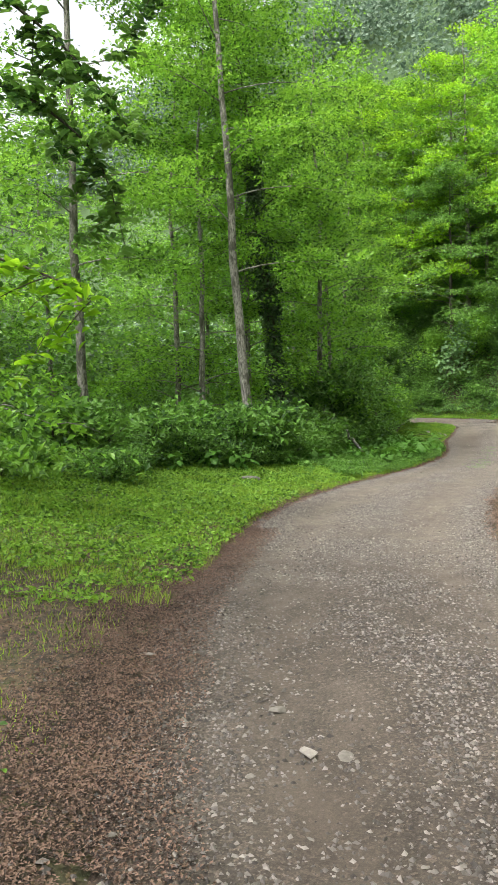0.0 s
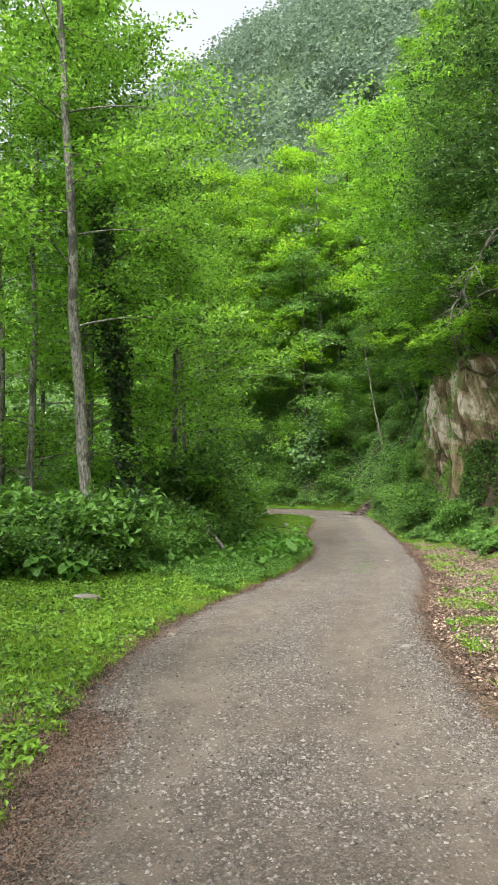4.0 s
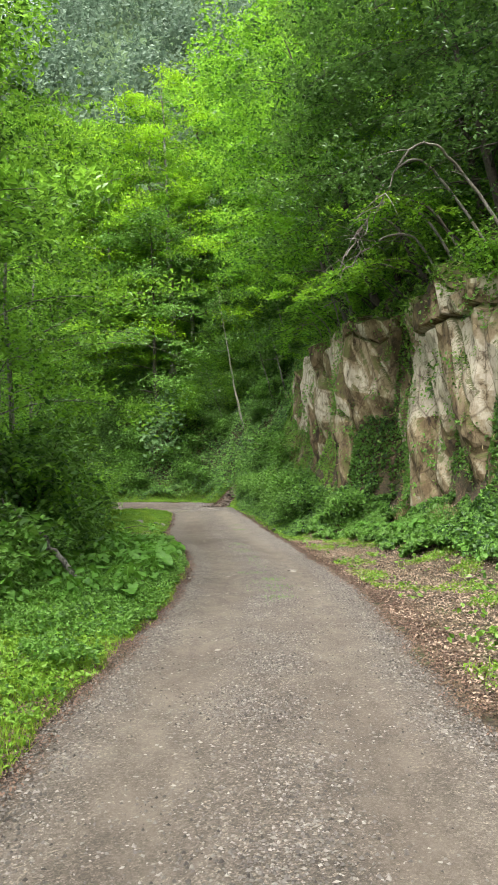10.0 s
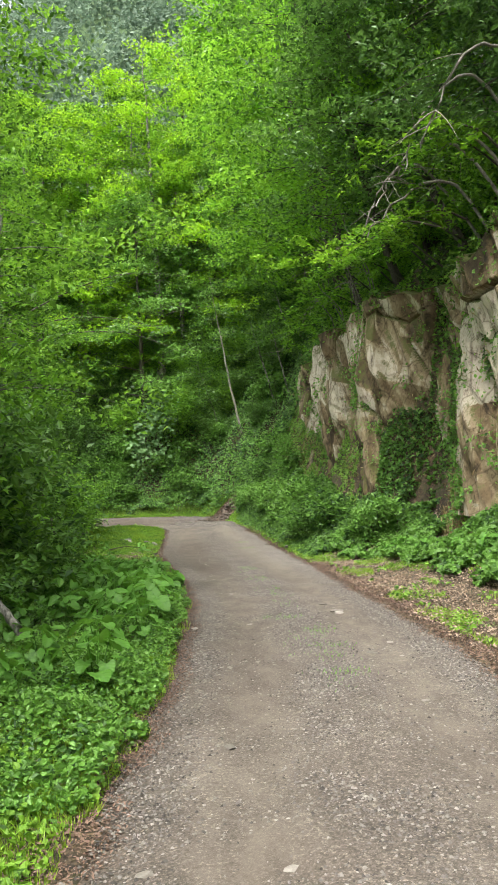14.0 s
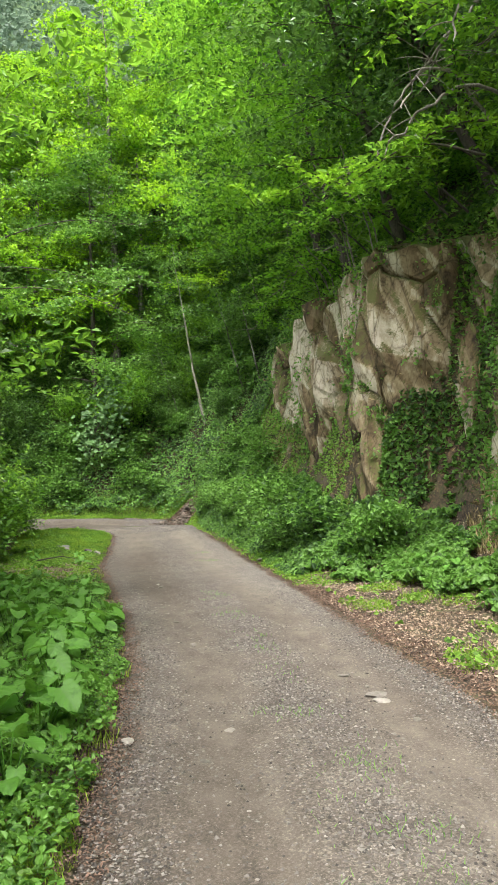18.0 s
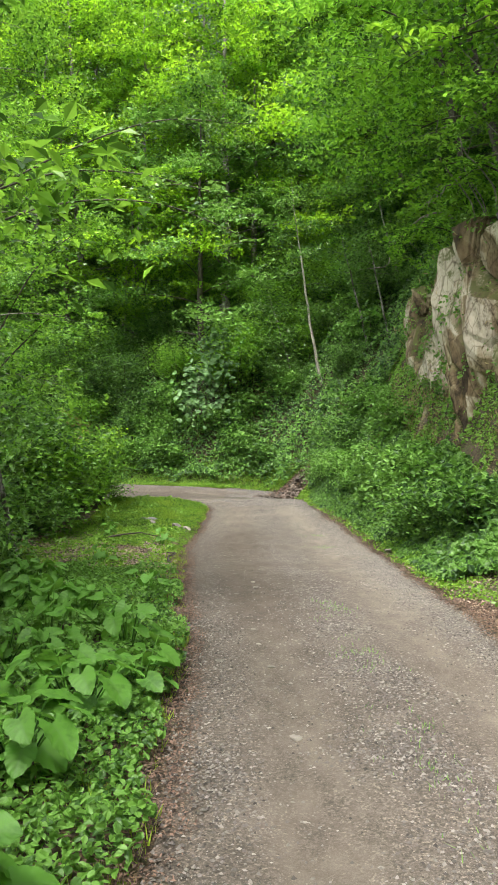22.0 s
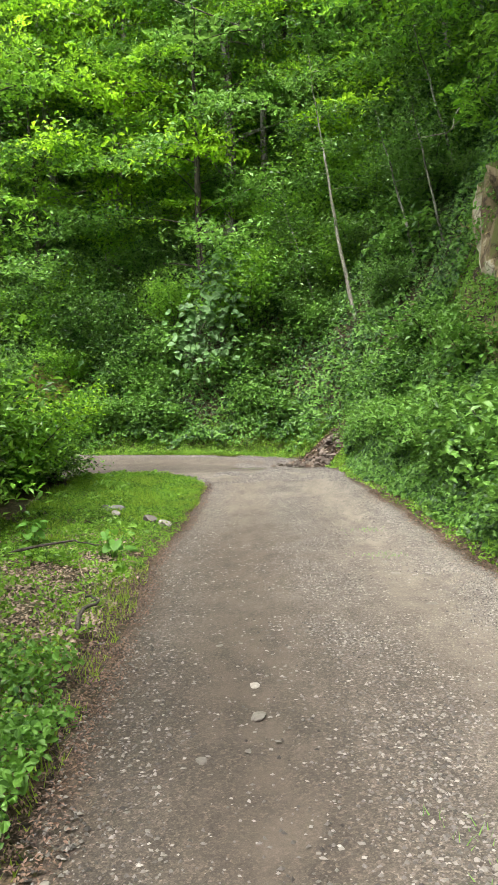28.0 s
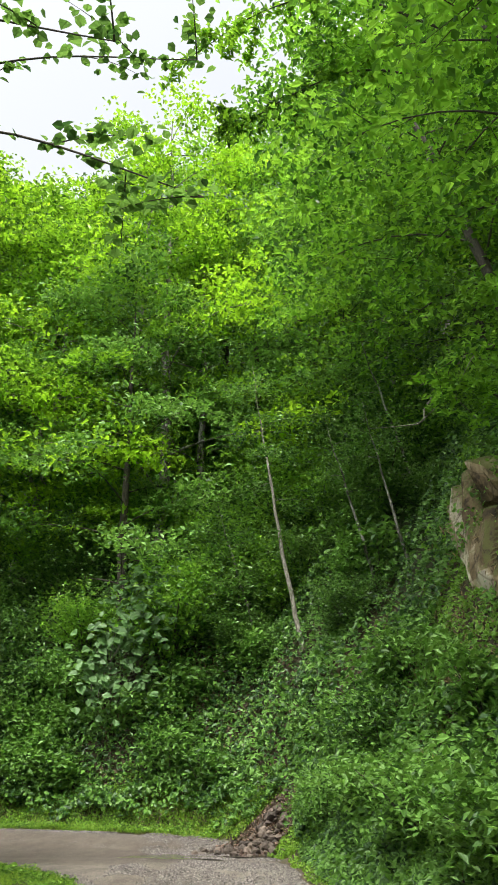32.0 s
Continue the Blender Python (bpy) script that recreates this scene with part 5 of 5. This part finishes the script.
    part("stem", mesh_of("stem", *joined(stems), LEAF_BIG, True), root)
    return root


rb = np.random.default_rng(5)
plants = [make_burdock(91, 0.19, 0.42, 18), make_burdock(92, 0.165, 0.5, 16), make_burdock(93, 0.14, 0.36, 12)]
spots = [(-0.95, 24.9, 0), (-1.35, 25.6, 0), (-1.7, 24.6, 0), (-0.95, 29.4, 0), (-1.2, 28.6, 0), (-1.5, 29.3, 0), (-1.3, 27.7, 0), (-1.9, 28.4, 1), (-1.25, 30.4, 1), (-1.9, 30.2, 1)]
spots += [(float(left_edge(y)) - rb.uniform(0.45, 3.2), y, int(rb.integers(1, 3))) for y in rb.uniform(20, 34, 80)]
spots += [(-2.6, 40.2, 2), (-3.9, 40.8, 1), (-3.1, 36.8, 2), (-4.4, 17.0, 0), (-4.0, 14.2, 1), (-3.3, 16.0, 0), (-3.6, 15.2, 1), (-5.5, 12.0, 0), (-4.4, 13.4, 2), (-2.9, 18.0, 1), (-2.8, 19.4, 0), (-5.3, 13.2, 1), (-5.0, 12.6, 0), (-3.2, 21.2, 1), (-4.6, 15.3, 1), (5.2, 28.8, 1), (5.0, 29.8, 1), (4.7, 31.9, 2), (4.6, 33.1, 1), (4.4, 34.0, 2)]
used = set()
for x, y, k in spots:
    m = pose(x, y, float(land(x, y)) - 0.02, 0, 0, rb.uniform(0, 360))
    ob = copy_thing(plants[k], m) if k in used else plants[k]
    used.add(k)
    s = rb.uniform(0.75, 1.2)
    ob.matrix_basis = m @ Matrix.Diagonal((s, s, s, 1))

# pale climbing vine on the back slope
rv = np.random.default_rng(19)
vine = new("vine")
tagged(vine, "pale large-leaved vine hanging on the dark slope", "plant")
vine.matrix_basis = pose(-3.7, 57.1, float(land(-3.7, 57.4)) + 0.5)
t = np.linspace(0, 1, 9)[:, None]
ropes = [np.array([rv.uniform(-0.75, 0.75), 0.0, 0.0]) + np.concatenate([0.9 * t + 0.25 * np.sin(5 * t + i), 0.5 * t - 0.35 * np.sin(3 * t), 3.6 * t], 1) for i in range(6)]
part("stem", mesh_of("stem", *joined([tube(p, 0.02 - 0.012 * t[:, 0], 5) for p in ropes]), BARK_DARK, True), vine)
c = np.concatenate([p[rv.integers(0, 9, 60)] for p in ropes]) + rv.normal(0, 1, (360, 3)) * [0.30, 0.14, 0.2] + [0, -0.75, 0]
part("foliage", mesh_of("foliage", *leaves(c, 0.27, 0.3, slim=0.85, r=rv, out=np.tile([[0, -1.6, 0.5]], (360, 1)), full=True), LEAF_VINE), vine)


# ---------------------------------------------------------------- stones, gravel, wood
def scatter_gravel(name, label, count, lo, hi, seed, where, x0, x1, y0, y1, mat=GRAVEL, flat=1.0):
    r = np.random.default_rng(seed)
    x, y = r.uniform(x0, x1, count), r.uniform(y0, y1, count)
    ok = where(x, y)
    x, y = x[ok], y[ok]
    k = len(x)
    size = lo + (hi - lo) * r.uniform(0, 1, k) ** 2.5
    base = np.array([(1, 0, 0), (-1, 0, 0), (0, 1, 0), (0, -1, 0), (0, 0, 1), (0, 0, -1)], float)
    f = np.array([(0, 2, 4), (2, 1, 4), (1, 3, 4), (3, 0, 4)])
    base[:4, 2] = -0.25
    v = (base[None] * r.uniform(0.75, 1.15, (k, 6, 1)) * [1, 1, 1.3] + r.normal(0, 0.13, (k, 6, 3))) * size[:, None, None] * [1, 0.75, 0.45 * flat]
    a = r.uniform(0, 6.28, k)
    ca, sa = np.cos(a)[:, None], np.sin(a)[:, None]
    v = np.stack([v[..., 0] * ca - v[..., 1] * sa, v[..., 0] * sa + v[..., 1] * ca, v[..., 2]], -1)
    xl, xr = left_edge(np.clip(y, -11, 47)), right_edge(np.clip(y, -7, 50))
    u = np.clip((x - xl) / (xr - xl), 0, 1)
    z = road_z(y) + 0.045 * (1 - (2 * np.abs(u - 0.5)) ** 4) - 0.03 * np.exp(-((u - 0.27) / 0.09) ** 2) - 0.03 * np.exp(-((u - 0.73) / 0.09) ** 2)
    v = v + np.stack([x, y, z + size * 0.17], -1)[:, None]
    ob = new(name, mesh_of(name, v.reshape(-1, 3), (np.arange(k)[:, None, None] * 6 + f[None]).reshape(-1, 3), mat))
    return tagged(ob, label, "gravel", kind="stuff")


def between_ruts(x, y):
    xl, xr = left_edge(np.clip(y, -11, 47)), right_edge(np.clip(y, -7, 50))
    u = (x - xl) / (xr - xl)
    w = 0.10 + 0.80 * np.exp(-((u - 0.5) / 0.11) ** 2) + 0.6 * np.clip((np.abs(u - 0.5) - 0.30) / 0.1, 0, 1) + 0.4 * np.clip((10 - y) / 2, 0, 1)
    w = w * (0.35 + 1.2 * np.clip(0.5 + bumps(x, y, 1.1, 1.0), 0, 1))
    # fewer loose stones on the damp stretch
    w = w * (1 - 0.6 * np.interp(y, [31, 34, 41, 44], [0, 1, 1, 0]) * np.clip((0.6 - u) / 0.2, 0, 1))
    return on_road(x, y) & (np.random.default_rng(3).uniform(0, 1, len(x)) < w)


scatter_gravel("road_gravel", "loose grey gravel strewn on the track", 900000, 0.005, 0.019, 81, between_ruts, -2.6, 5.5, 0.5, 47)
scatter_gravel("road_gravel", "loose grey gravel round the bend", 150000, 0.008, 0.03, 96, lambda x, y: on_road(x, y) & (bumps(x, y, 0.8, 1.0) > -0.3), -9, 1.5, 46.8, 56)
scatter_gravel("verge_gravel", "scattered grit and small stones on the bare verge", 60000, 0.006, 0.026, 82, lambda x, y: left_of(-0.1, 2.6, -1, 6.5)(x, y) | (left_of(-0.05, 0.5, 6, 47)(x, y)), -4.5, 4, -1, 47)
scatter_gravel("road_chips", "pale stone chips bedded in the track", 170000, 0.006, 0.019, 97, lambda x, y: between_ruts(x, y) & ((y > 8) | (bumps(x, y, 0.5, 1.0) > 0.3)), -2.6, 5.5, 1.5, 46, CHIPS, 0.55)
scatter_gravel("road_chips", "pale stone chips spread over the wheel lanes", 24000, 0.007, 0.022, 98, on_road, -2.6, 5.5, 6.5, 46, CHIPS, 0.45)
def cliff_side(x, y):
    u = (x - left_edge(y)) / (right_edge(y) - left_edge(y))
    w = np.clip((u - 0.55) / 0.4, 0, 1) ** 1.5 * np.interp(y, [30, 37, 46, 49], [0.0, 1.0, 1.0, 0.3]) * np.clip(0.55 + bumps(x, y, 0.9, 0.9), 0, 1)
    return on_road(x, y) & (np.random.default_rng(4).uniform(0, 1, len(x)) < w)


scatter_gravel("road_chips", "pale grey grit along the cliff side of the track", 190000, 0.005, 0.017, 102, cliff_side, 0.2, 3.0, 30, 49, CHIPS, 0.8)
pebbles = [boulder(400 + i, 1.0, STONE, f, 2) for i, f in enumerate((0.2, 0.3, 0.6))]


def stone(x, y, size, k, turn, label="pale flat stone bedded in the gravel track", sink=0.55):
    ob = new("stone", pebbles[k])
    on = bool(on_road(np.array([x]), np.array([y]))[0])
    ob.matrix_basis = pose(x, y, float(land(x, y)) + (0.03 if on else 0.0) - sink * size * 0.3, 0, 0, turn) @ Matrix.Diagonal((size, size * 0.7, size, 1))
    return tagged(ob, label, "stone", "stones on the road" if on else "")


for i, (x, y, s) in enumerate([(1.3, 26.4, 0.28), (1.79, 25.8, 0.26), (1.26, 29.6, 0.3), (-0.19, 31.85, 0.12), (0.41, 33.6, 0.12), (0.75, 31.5, 0.22), (1.13, 37.8, 0.26), (-0.3, 34.8, 0.16), (0.93, 39.3, 0.24),
                               (1.78, 25.6, 0.2), (2.23, 25.45, 0.18), (1.97, 3.8, 0.12), (2.43, 3.43, 0.16), (2.26, 3.4, 0.13), (0.92, 4.4, 0.14), (2.01, 12.5, 0.22), (0.44, 25.05, 0.18), (-0.32, 24.9, 0.16),
                               (1.1, 10.4, 0.14), (0.5, 15, 0.15), (1.4, 18.4, 0.16), (0.1, 19.6, 0.14), (1.7, 22.6, 0.2)]):
    stone(x, y, s, i % 2, 40 * i)
for i in range(230):
    y = rb.uniform(2, 46)
    x = float(left_edge(y)) + (float(right_edge(y)) - float(left_edge(y))) * rb.uniform(0.02, 0.98)
    stone(x, y, 0.035 + 0.11 * rb.uniform(0, 1) ** 3, i % 2, rb.uniform(0, 360))
for x, y, s in ((3.07, 10.2, 0.22), (3.15, 9.0, 0.26), (2.93, 13.0, 0.2), (3.3, 9.7, 0.16), (3.0, 11.4, 0.13)):
    stone(x, y, s, 2, x * 90, "grey-brown stone lying on the leaf litter of the verge")
stone(-2.4, 14.3, 0.55, 1, 20, "flat grey rock lying in the meadow grass", 0.1)
slab_stone = boulder(430, 1.0, GREY_STONE, 0.45, 2)
for x, y, s in ((-3.5, 43.7, 0.46), (-3.75, 43.9, 0.3)):
    stone(x, y, s, 1, x * 50, "dark grey broken stone lying on the grass patch", 0.2).data = slab_stone
for x, y, s in ((-3.34, 43.15, 0.26), (-2.66, 42.7, 0.32), (-2.35, 42.4, 0.3)):
    stone(x, y, s, 2, x * 70, "pale flat stone lying on the grass patch", -0.2)
stone(2.3, 39.6, 0.4, 1, 70, "pale stone at the foot of the bank", 0.1)

# rubble washed down at the bend
wet = [boulder(420 + i, 1.0, WET_STONE, f, 1) for i, f in enumerate((0.4, 0.6, 0.8))]
for i in range(170):
    up = rb.uniform(0, 1) ** 1.3
    x, y = -0.05 + 0.45 * up + rb.normal(0, 0.62) * (1.1 - 0.8 * up), 52.1 + 1.05 * up + rb.normal(0, 0.12)
    if -1.3 < x < 0.9:
        ob = new("rubble_stone", wet[i % 3])
        s = rb.uniform(0.08, 0.32)
        ob.matrix_basis = pose(x, y, float(land(x, y)) - 0.02, rb.uniform(-20, 20), rb.uniform(-20, 20), rb.uniform(0, 360)) @ Matrix.Diagonal((s, s, s, 1))
        tagged(ob, "dark wet stone of the rubble fallen at the bend", "stone", "rubble at the bend")

# shallow puddle across the bend
a = np.linspace(0, 2 * np.pi, 60, endpoint=False)
rad = 1 + 0.22 * np.sin(3 * a + 1) + 0.12 * np.sin(7 * a) + 0.06 * np.sin(13 * a)
pv = np.stack([-1.0 + 1.9 * rad * np.cos(a), 51.9 + 0.75 * rad * np.sin(a), np.full(60, float(road_z(51.6)) + 0.06)], 1)
puddle = new("puddle", mesh_of("puddle", np.vstack([pv, pv.mean(0)]), np.array([(i, (i + 1) % 60, 60) for i in range(60)]), WATER))
tagged(puddle, "shallow muddy puddle across the bend", "puddle", kind="structure")


def fallen(name, label, points, r0, mat, twigs=0, seed=1):
    """A bare branch along the given places, with a few twigs."""
    r = np.random.default_rng(seed)
    p = smooth_line(points, 6)
    p = p + r.normal(0, r0 * 0.9, p.shape) * np.linspace(0, 1, len(p))[:, None]
    ob = new(name)
    part("limb", mesh_of("limb", *tube(p, np.concatenate([[0.002], np.linspace(r0, r0 * 0.4, len(p) - 2), [0.002]]), 7), mat, True), ob)
    for i in range(twigs):
        s = p[int(r.integers(len(p) // 4, len(p)))]
        d = unit(r.normal(size=3) * [1, 1, 0.5]) * r.uniform(0.4, 1.3)
        t = np.linspace(0, 1, 5)[:, None]
        part("twig", mesh_of("twig", *tube(s + d * t + r.normal(0, 0.12, 3) * t ** 2 - np.array([0, 0, 0.25]) * t ** 2, r0 * 0.35 * (1 - 0.8 * t[:, 0]), 4), mat, True), ob)
    return tagged(ob, label, "branch")


fallen("fallen_branch", "crooked dark branch lying on the leaf litter", [(-1.75, 36.0, -0.05), (-1.85, 36.4, -0.02), (-1.8, 36.7, 0.03), (-2.0, 37.0, 0.0)], 0.022, BARK_DARK)
fallen("fallen_branch", "thin fallen branch under the bushes", [(-3.6, 39.2, 0.05), (-3.0, 39.6, 0.12), (-2.6, 39.8, 0.02)], 0.02, BARK_DARK)
fallen("fallen_log", "grey leaning dead trunk under the trees", [(-2.2, 23.35, -0.05), (-2.55, 23.5, 0.4), (-3.0, 23.6, 0.85), (-3.7, 23.8, 1.5)], 0.06, BARK)
for i, (x, y, z) in enumerate([(7.0, 33.4, 8.2), (7.0, 31.6, 8.4), (6.9, 32.4, 8.0), (7.2, 29.6, 8.4), (7.0, 30.6, 8.2), (6.6, 43.4, 8.6), (7.2, 28.2, 8.2), (6.0, 47.5, 8.2)]):
    fallen("bare_branch", "bare grey branch hanging from the cliff top", [(x + 0.4, y, z - 0.6), (x - 0.5, y + 0.2, z + 1.0), (x - 1.5, y - 0.2, z + 1.7 - 0.4 * (i % 3)), (x - 2.3, y + 0.5 * (i % 2), z + 1.2 - 0.4 * (i % 3)), (x - 2.9, y, z - 0.3)], 0.045, TWIG, 9, 60 + i)


stems = np.random.default_rng(71)
for i in range(10):
    x, y = 5.3 + stems.normal(0, 0.35), 37.6 + 0.75 * i
    z = 7.4 + stems.uniform(-0.2, 0.3)
    fallen("bare_branch", "bare grey stems rising from the top of the rock", [(x, y, z), (x - 0.2, y - 0.2, z + 0.8), (x - 0.7 + stems.normal(0, 0.3), y - 0.5, z + 1.7), (x - 1.1 + stems.normal(0, 0.5), y - 0.9, z + 2.6)], 0.026, TWIG, 4, 160 + i)


def leafy_branch(points, count, seed, mat=LEAF_BEECH, size=0.17, slim=0.36, label="bright leafy branch hanging out from the cliff top"):
    """A living branch with drooping side twigs and long leaves."""
    r = np.random.default_rng(seed)
    p = smooth_line(points, 6)
    ob = new("leafy_branch")
    part("limb", mesh_of("limb", *tube(p, np.linspace(0.03, 0.006, len(p)), 6), BARK_DARK, True), ob)
    spots = list(p[len(p) // 3:])
    for s in p[len(p) // 4::2]:
        d = unit(np.array([r.normal(-0.3, 0.5), r.normal(-0.2, 0.7), r.normal(-0.05, 0.15)])) * r.uniform(0.5, 1.1)
        t = np.linspace(0, 1, 6)[:, None]
        tw = s + d * t - np.array([0, 0, 0.25]) * t ** 2
        part("twig", mesh_of("twig", *tube(tw, 0.009 - 0.006 * t[:, 0], 4), BARK_DARK, True), ob)
        spots += list(tw[1:])
    c = np.array(spots)[r.integers(0, len(spots), count)] + r.normal(0, 0.07, (count, 3)) * [1.3, 1.3, 0.5]
    part("foliage", mesh_of("foliage", *leaves(c, size, 1.6, slim=slim, r=r, full=True), mat), ob)
    return tagged(ob, label, "branch")


leafy_branch([(6.4, 33.4, 8.2), (5.2, 33.8, 8.6), (3.6, 34.4, 8.3), (1.9, 34.9, 7.7)], 420, 1)
leafy_branch([(6.5, 32.2, 8.0), (5.6, 32.0, 8.2), (4.4, 32.2, 7.8), (3.3, 32.6, 7.2)], 380, 2)
leafy_branch([(6.6, 29.4, 8.0), (5.8, 29.2, 8.8), (4.8, 29.4, 9.0), (3.7, 29.8, 8.6)], 420, 3)

for i, (x, y, z) in enumerate([(6.3, 35.4, 8.3), (6.2, 36.4, 8.6), (5.9, 37.6, 8.5), (5.8, 39.0, 8.8), (5.6, 40.4, 8.7), (5.4, 41.8, 8.6), (5.4, 43.2, 8.7), (5.4, 44.8, 8.5), (5.4, 46.4, 8.4), (5.4, 48.2, 8.3), (6.6, 34.2, 8.6), (6.8, 31.0, 8.9)]):
    k = 0.25 * math.sin(2.3 * i)
    leafy_branch([(x + 0.5, y, z - 0.5), (x - 0.6, y - 0.1, z + 0.35 + k), (x - 1.5, y - 0.4, z + 0.3 + k), (x - 2.3 + k, y - 0.8, z - 0.35 + k)], 520, 20 + i, (LEAF_OVER, LEAF_ALDER, LEAF_OVER)[i % 3], 0.15, 0.5, "leafy branch drooping over the edge of the rock")
leafy_branch([(3.6, 44.8, 15.2), (1.8, 45.0, 16.4), (0.2, 45.3, 16.3), (-1.3, 45.6, 15.3)], 900, 8)
leafy_branch([(3.8, 45.2, 14.2), (2.2, 45.8, 15.2), (0.6, 46.4, 15.0), (-0.6, 46.8, 14.2)], 800, 9)
over = "thin alder branch hanging out over the bend"
# first three: silhouette against the sky put into the leaf colour
leafy_branch([(-8.2, 39.4, 6.6), (-5.2, 39.2, 7.6), (-3.2, 39.0, 7.6), (-1.3, 38.9, 7.1)], 330, 12, LEAF_DARK, 0.11, 0.85, over)
leafy_branch([(-8.4, 40.4, 6.2), (-5.4, 40.2, 7.3), (-2.8, 40.0, 7.3), (-0.6, 39.9, 6.4)], 420, 13, LEAF_DARK, 0.12, 0.85, over)
leafy_branch([(-8.6, 41.6, 7.4), (-5.4, 41.4, 9.0), (-3.0, 41.2, 9.7), (-0.8, 41.0, 9.5)], 280, 14, LEAF_DARK, 0.11, 0.85, over)
leafy_branch([(-8.4, 44.6, 4.6), (-7.2, 44.8, 7.0), (-6.0, 45.0, 8.2), (-4.8, 45.0, 8.3)], 500, 15, LEAF_ALDER, 0.11, 0.85, over)
leafy_branch([(-8.2, 43.8, 3.6), (-7.0, 44.0, 5.0), (-6.0, 44.0, 5.8), (-5.0, 44.0, 5.6)], 500, 16, LEAF_ALDER, 0.11, 0.85, over)
dark = "dark drooping branch of a tree beside the start of the track"
leafy_branch([(-4.2, 7.0, 6.8), (-3.0, 7.4, 6.4), (-2.0, 7.8, 5.6), (-1.3, 8.2, 4.6)], 700, 4, LEAF_DARK, 0.15, 0.6, dark)
leafy_branch([(-4.2, 7.6, 5.6), (-3.0, 8.0, 5.4), (-2.1, 8.4, 4.7), (-1.8, 8.6, 3.9)], 600, 5, LEAF_DARK, 0.15, 0.6, dark)
leafy_branch([(-4.6, 6.6, 7.4), (-2.8, 7.2, 7.6), (-1.4, 7.9, 7.0), (-0.5, 8.4, 6.4)], 700, 6, LEAF_DARK, 0.14, 0.6, dark)
leafy_branch([(-4.4, 7.2, 3.0), (-3.2, 7.4, 3.3), (-2.2, 7.7, 3.0), (-1.7, 7.8, 2.7)], 260, 7, LEAF_LIME, 0.22, 0.36, "bright branch with long leaves beside the meadow")
# weeds between the wheel ruts
rw = np.random.default_rng(55)
k = 1100
heart = np.array([(1.23, 24.04), (1.26, 22.99), (1.14, 22.5), (0.95, 25.3), (1.2, 21.6), (0.9, 40.2), (0.8, 42.0)])[rw.integers(0, 7, k)]
heart[500:, 1] = np.repeat(21 + 13 * rw.uniform(0, 1, 40), 15)
heart[500:, 0] = left_edge(heart[500:, 1]) + (right_edge(heart[500:, 1]) - left_edge(heart[500:, 1])) * 0.52
p = np.concatenate([heart + rw.normal(0, 1, (k, 2)) * [0.07, 0.11] + np.repeat(rw.normal(0, 0.12, (k // 10, 1)), 10, 0) * [1, 0], np.zeros((k, 1))], 1)
p[:, 2] = road_z(p[:, 1]) + 0.045
a = rw.uniform(0, 6.28, k)
w = np.stack([np.cos(a), np.sin(a), 0 * a], 1) * 0.0035
tip = p + np.stack([rw.normal(0, 0.02, k), rw.normal(0, 0.02, k), rw.uniform(0.015, 0.05, k)], 1)
weeds = new("road_weeds", mesh_of("road_weeds", np.stack([p - w, p + w, tip], 1).reshape(-1, 3), np.arange(3 * k).reshape(-1, 3), LEAF_BANKSIDE))
tagged(weeds, "small grass weeds growing between the wheel ruts", "grass", kind="stuff")

# ---------------------------------------------------------------- far woods
def far_woods(name, label, count, seed, where, x0, x1, y0, y1, per, size, mat):
    r = np.random.default_rng(seed)
    x, y = r.uniform(x0, x1, count), r.uniform(y0, y1, count)
    ok = where(x, y)
    x, y = x[ok], y[ok]
    z, k = land(x, y), len(x)
    rad = r.uniform(2.2, 4.2, k)
    d = unit(r.normal(size=(k, per, 3)))
    d[..., 2] = np.abs(d[..., 2]) * 1.5 - 0.3
    c = np.stack([x, y, z + rad * 1.0], -1)[:, None] + d * (rad[:, None, None] * r.uniform(0.6, 1.05, (k, per, 1)))
    v, f = leaves(c.reshape(-1, 3), size, 0.4, r=r, slim=0.8, out=d.reshape(-1, 3))
    return tagged(new(name, mesh_of(name, v, f, mat)), label, "woods", kind="stuff")


far_woods("hill_woods", "dense broadleaved woods on the mountain side", 2300, 91, slope(18, 90), -90, 60, 40, 190, 150, 0.55, LEAF_HAZE)
far_woods("hill_woods", "distant woods on the upper mountain", 1500, 92, slope(80, 240), -220, 120, 60, 330, 45, 1.5, LEAF_HAZE)
far_woods("valley_woods", "dense woods across the valley", 1500, 93, lambda x, y: (x < -17) & (hill_side(x, y)[0] < 0), -110, -17, -10, 80, 80, 0.7, LEAF_HAZE)
far_woods("valley_woods", "leafy thicket on the near side of the valley", 170, 94, lambda x, y: x < -11.5 - 0.05 * y + 1.0, -24, -10.5, 8, 52, 260, 0.26, LEAF_DARK)
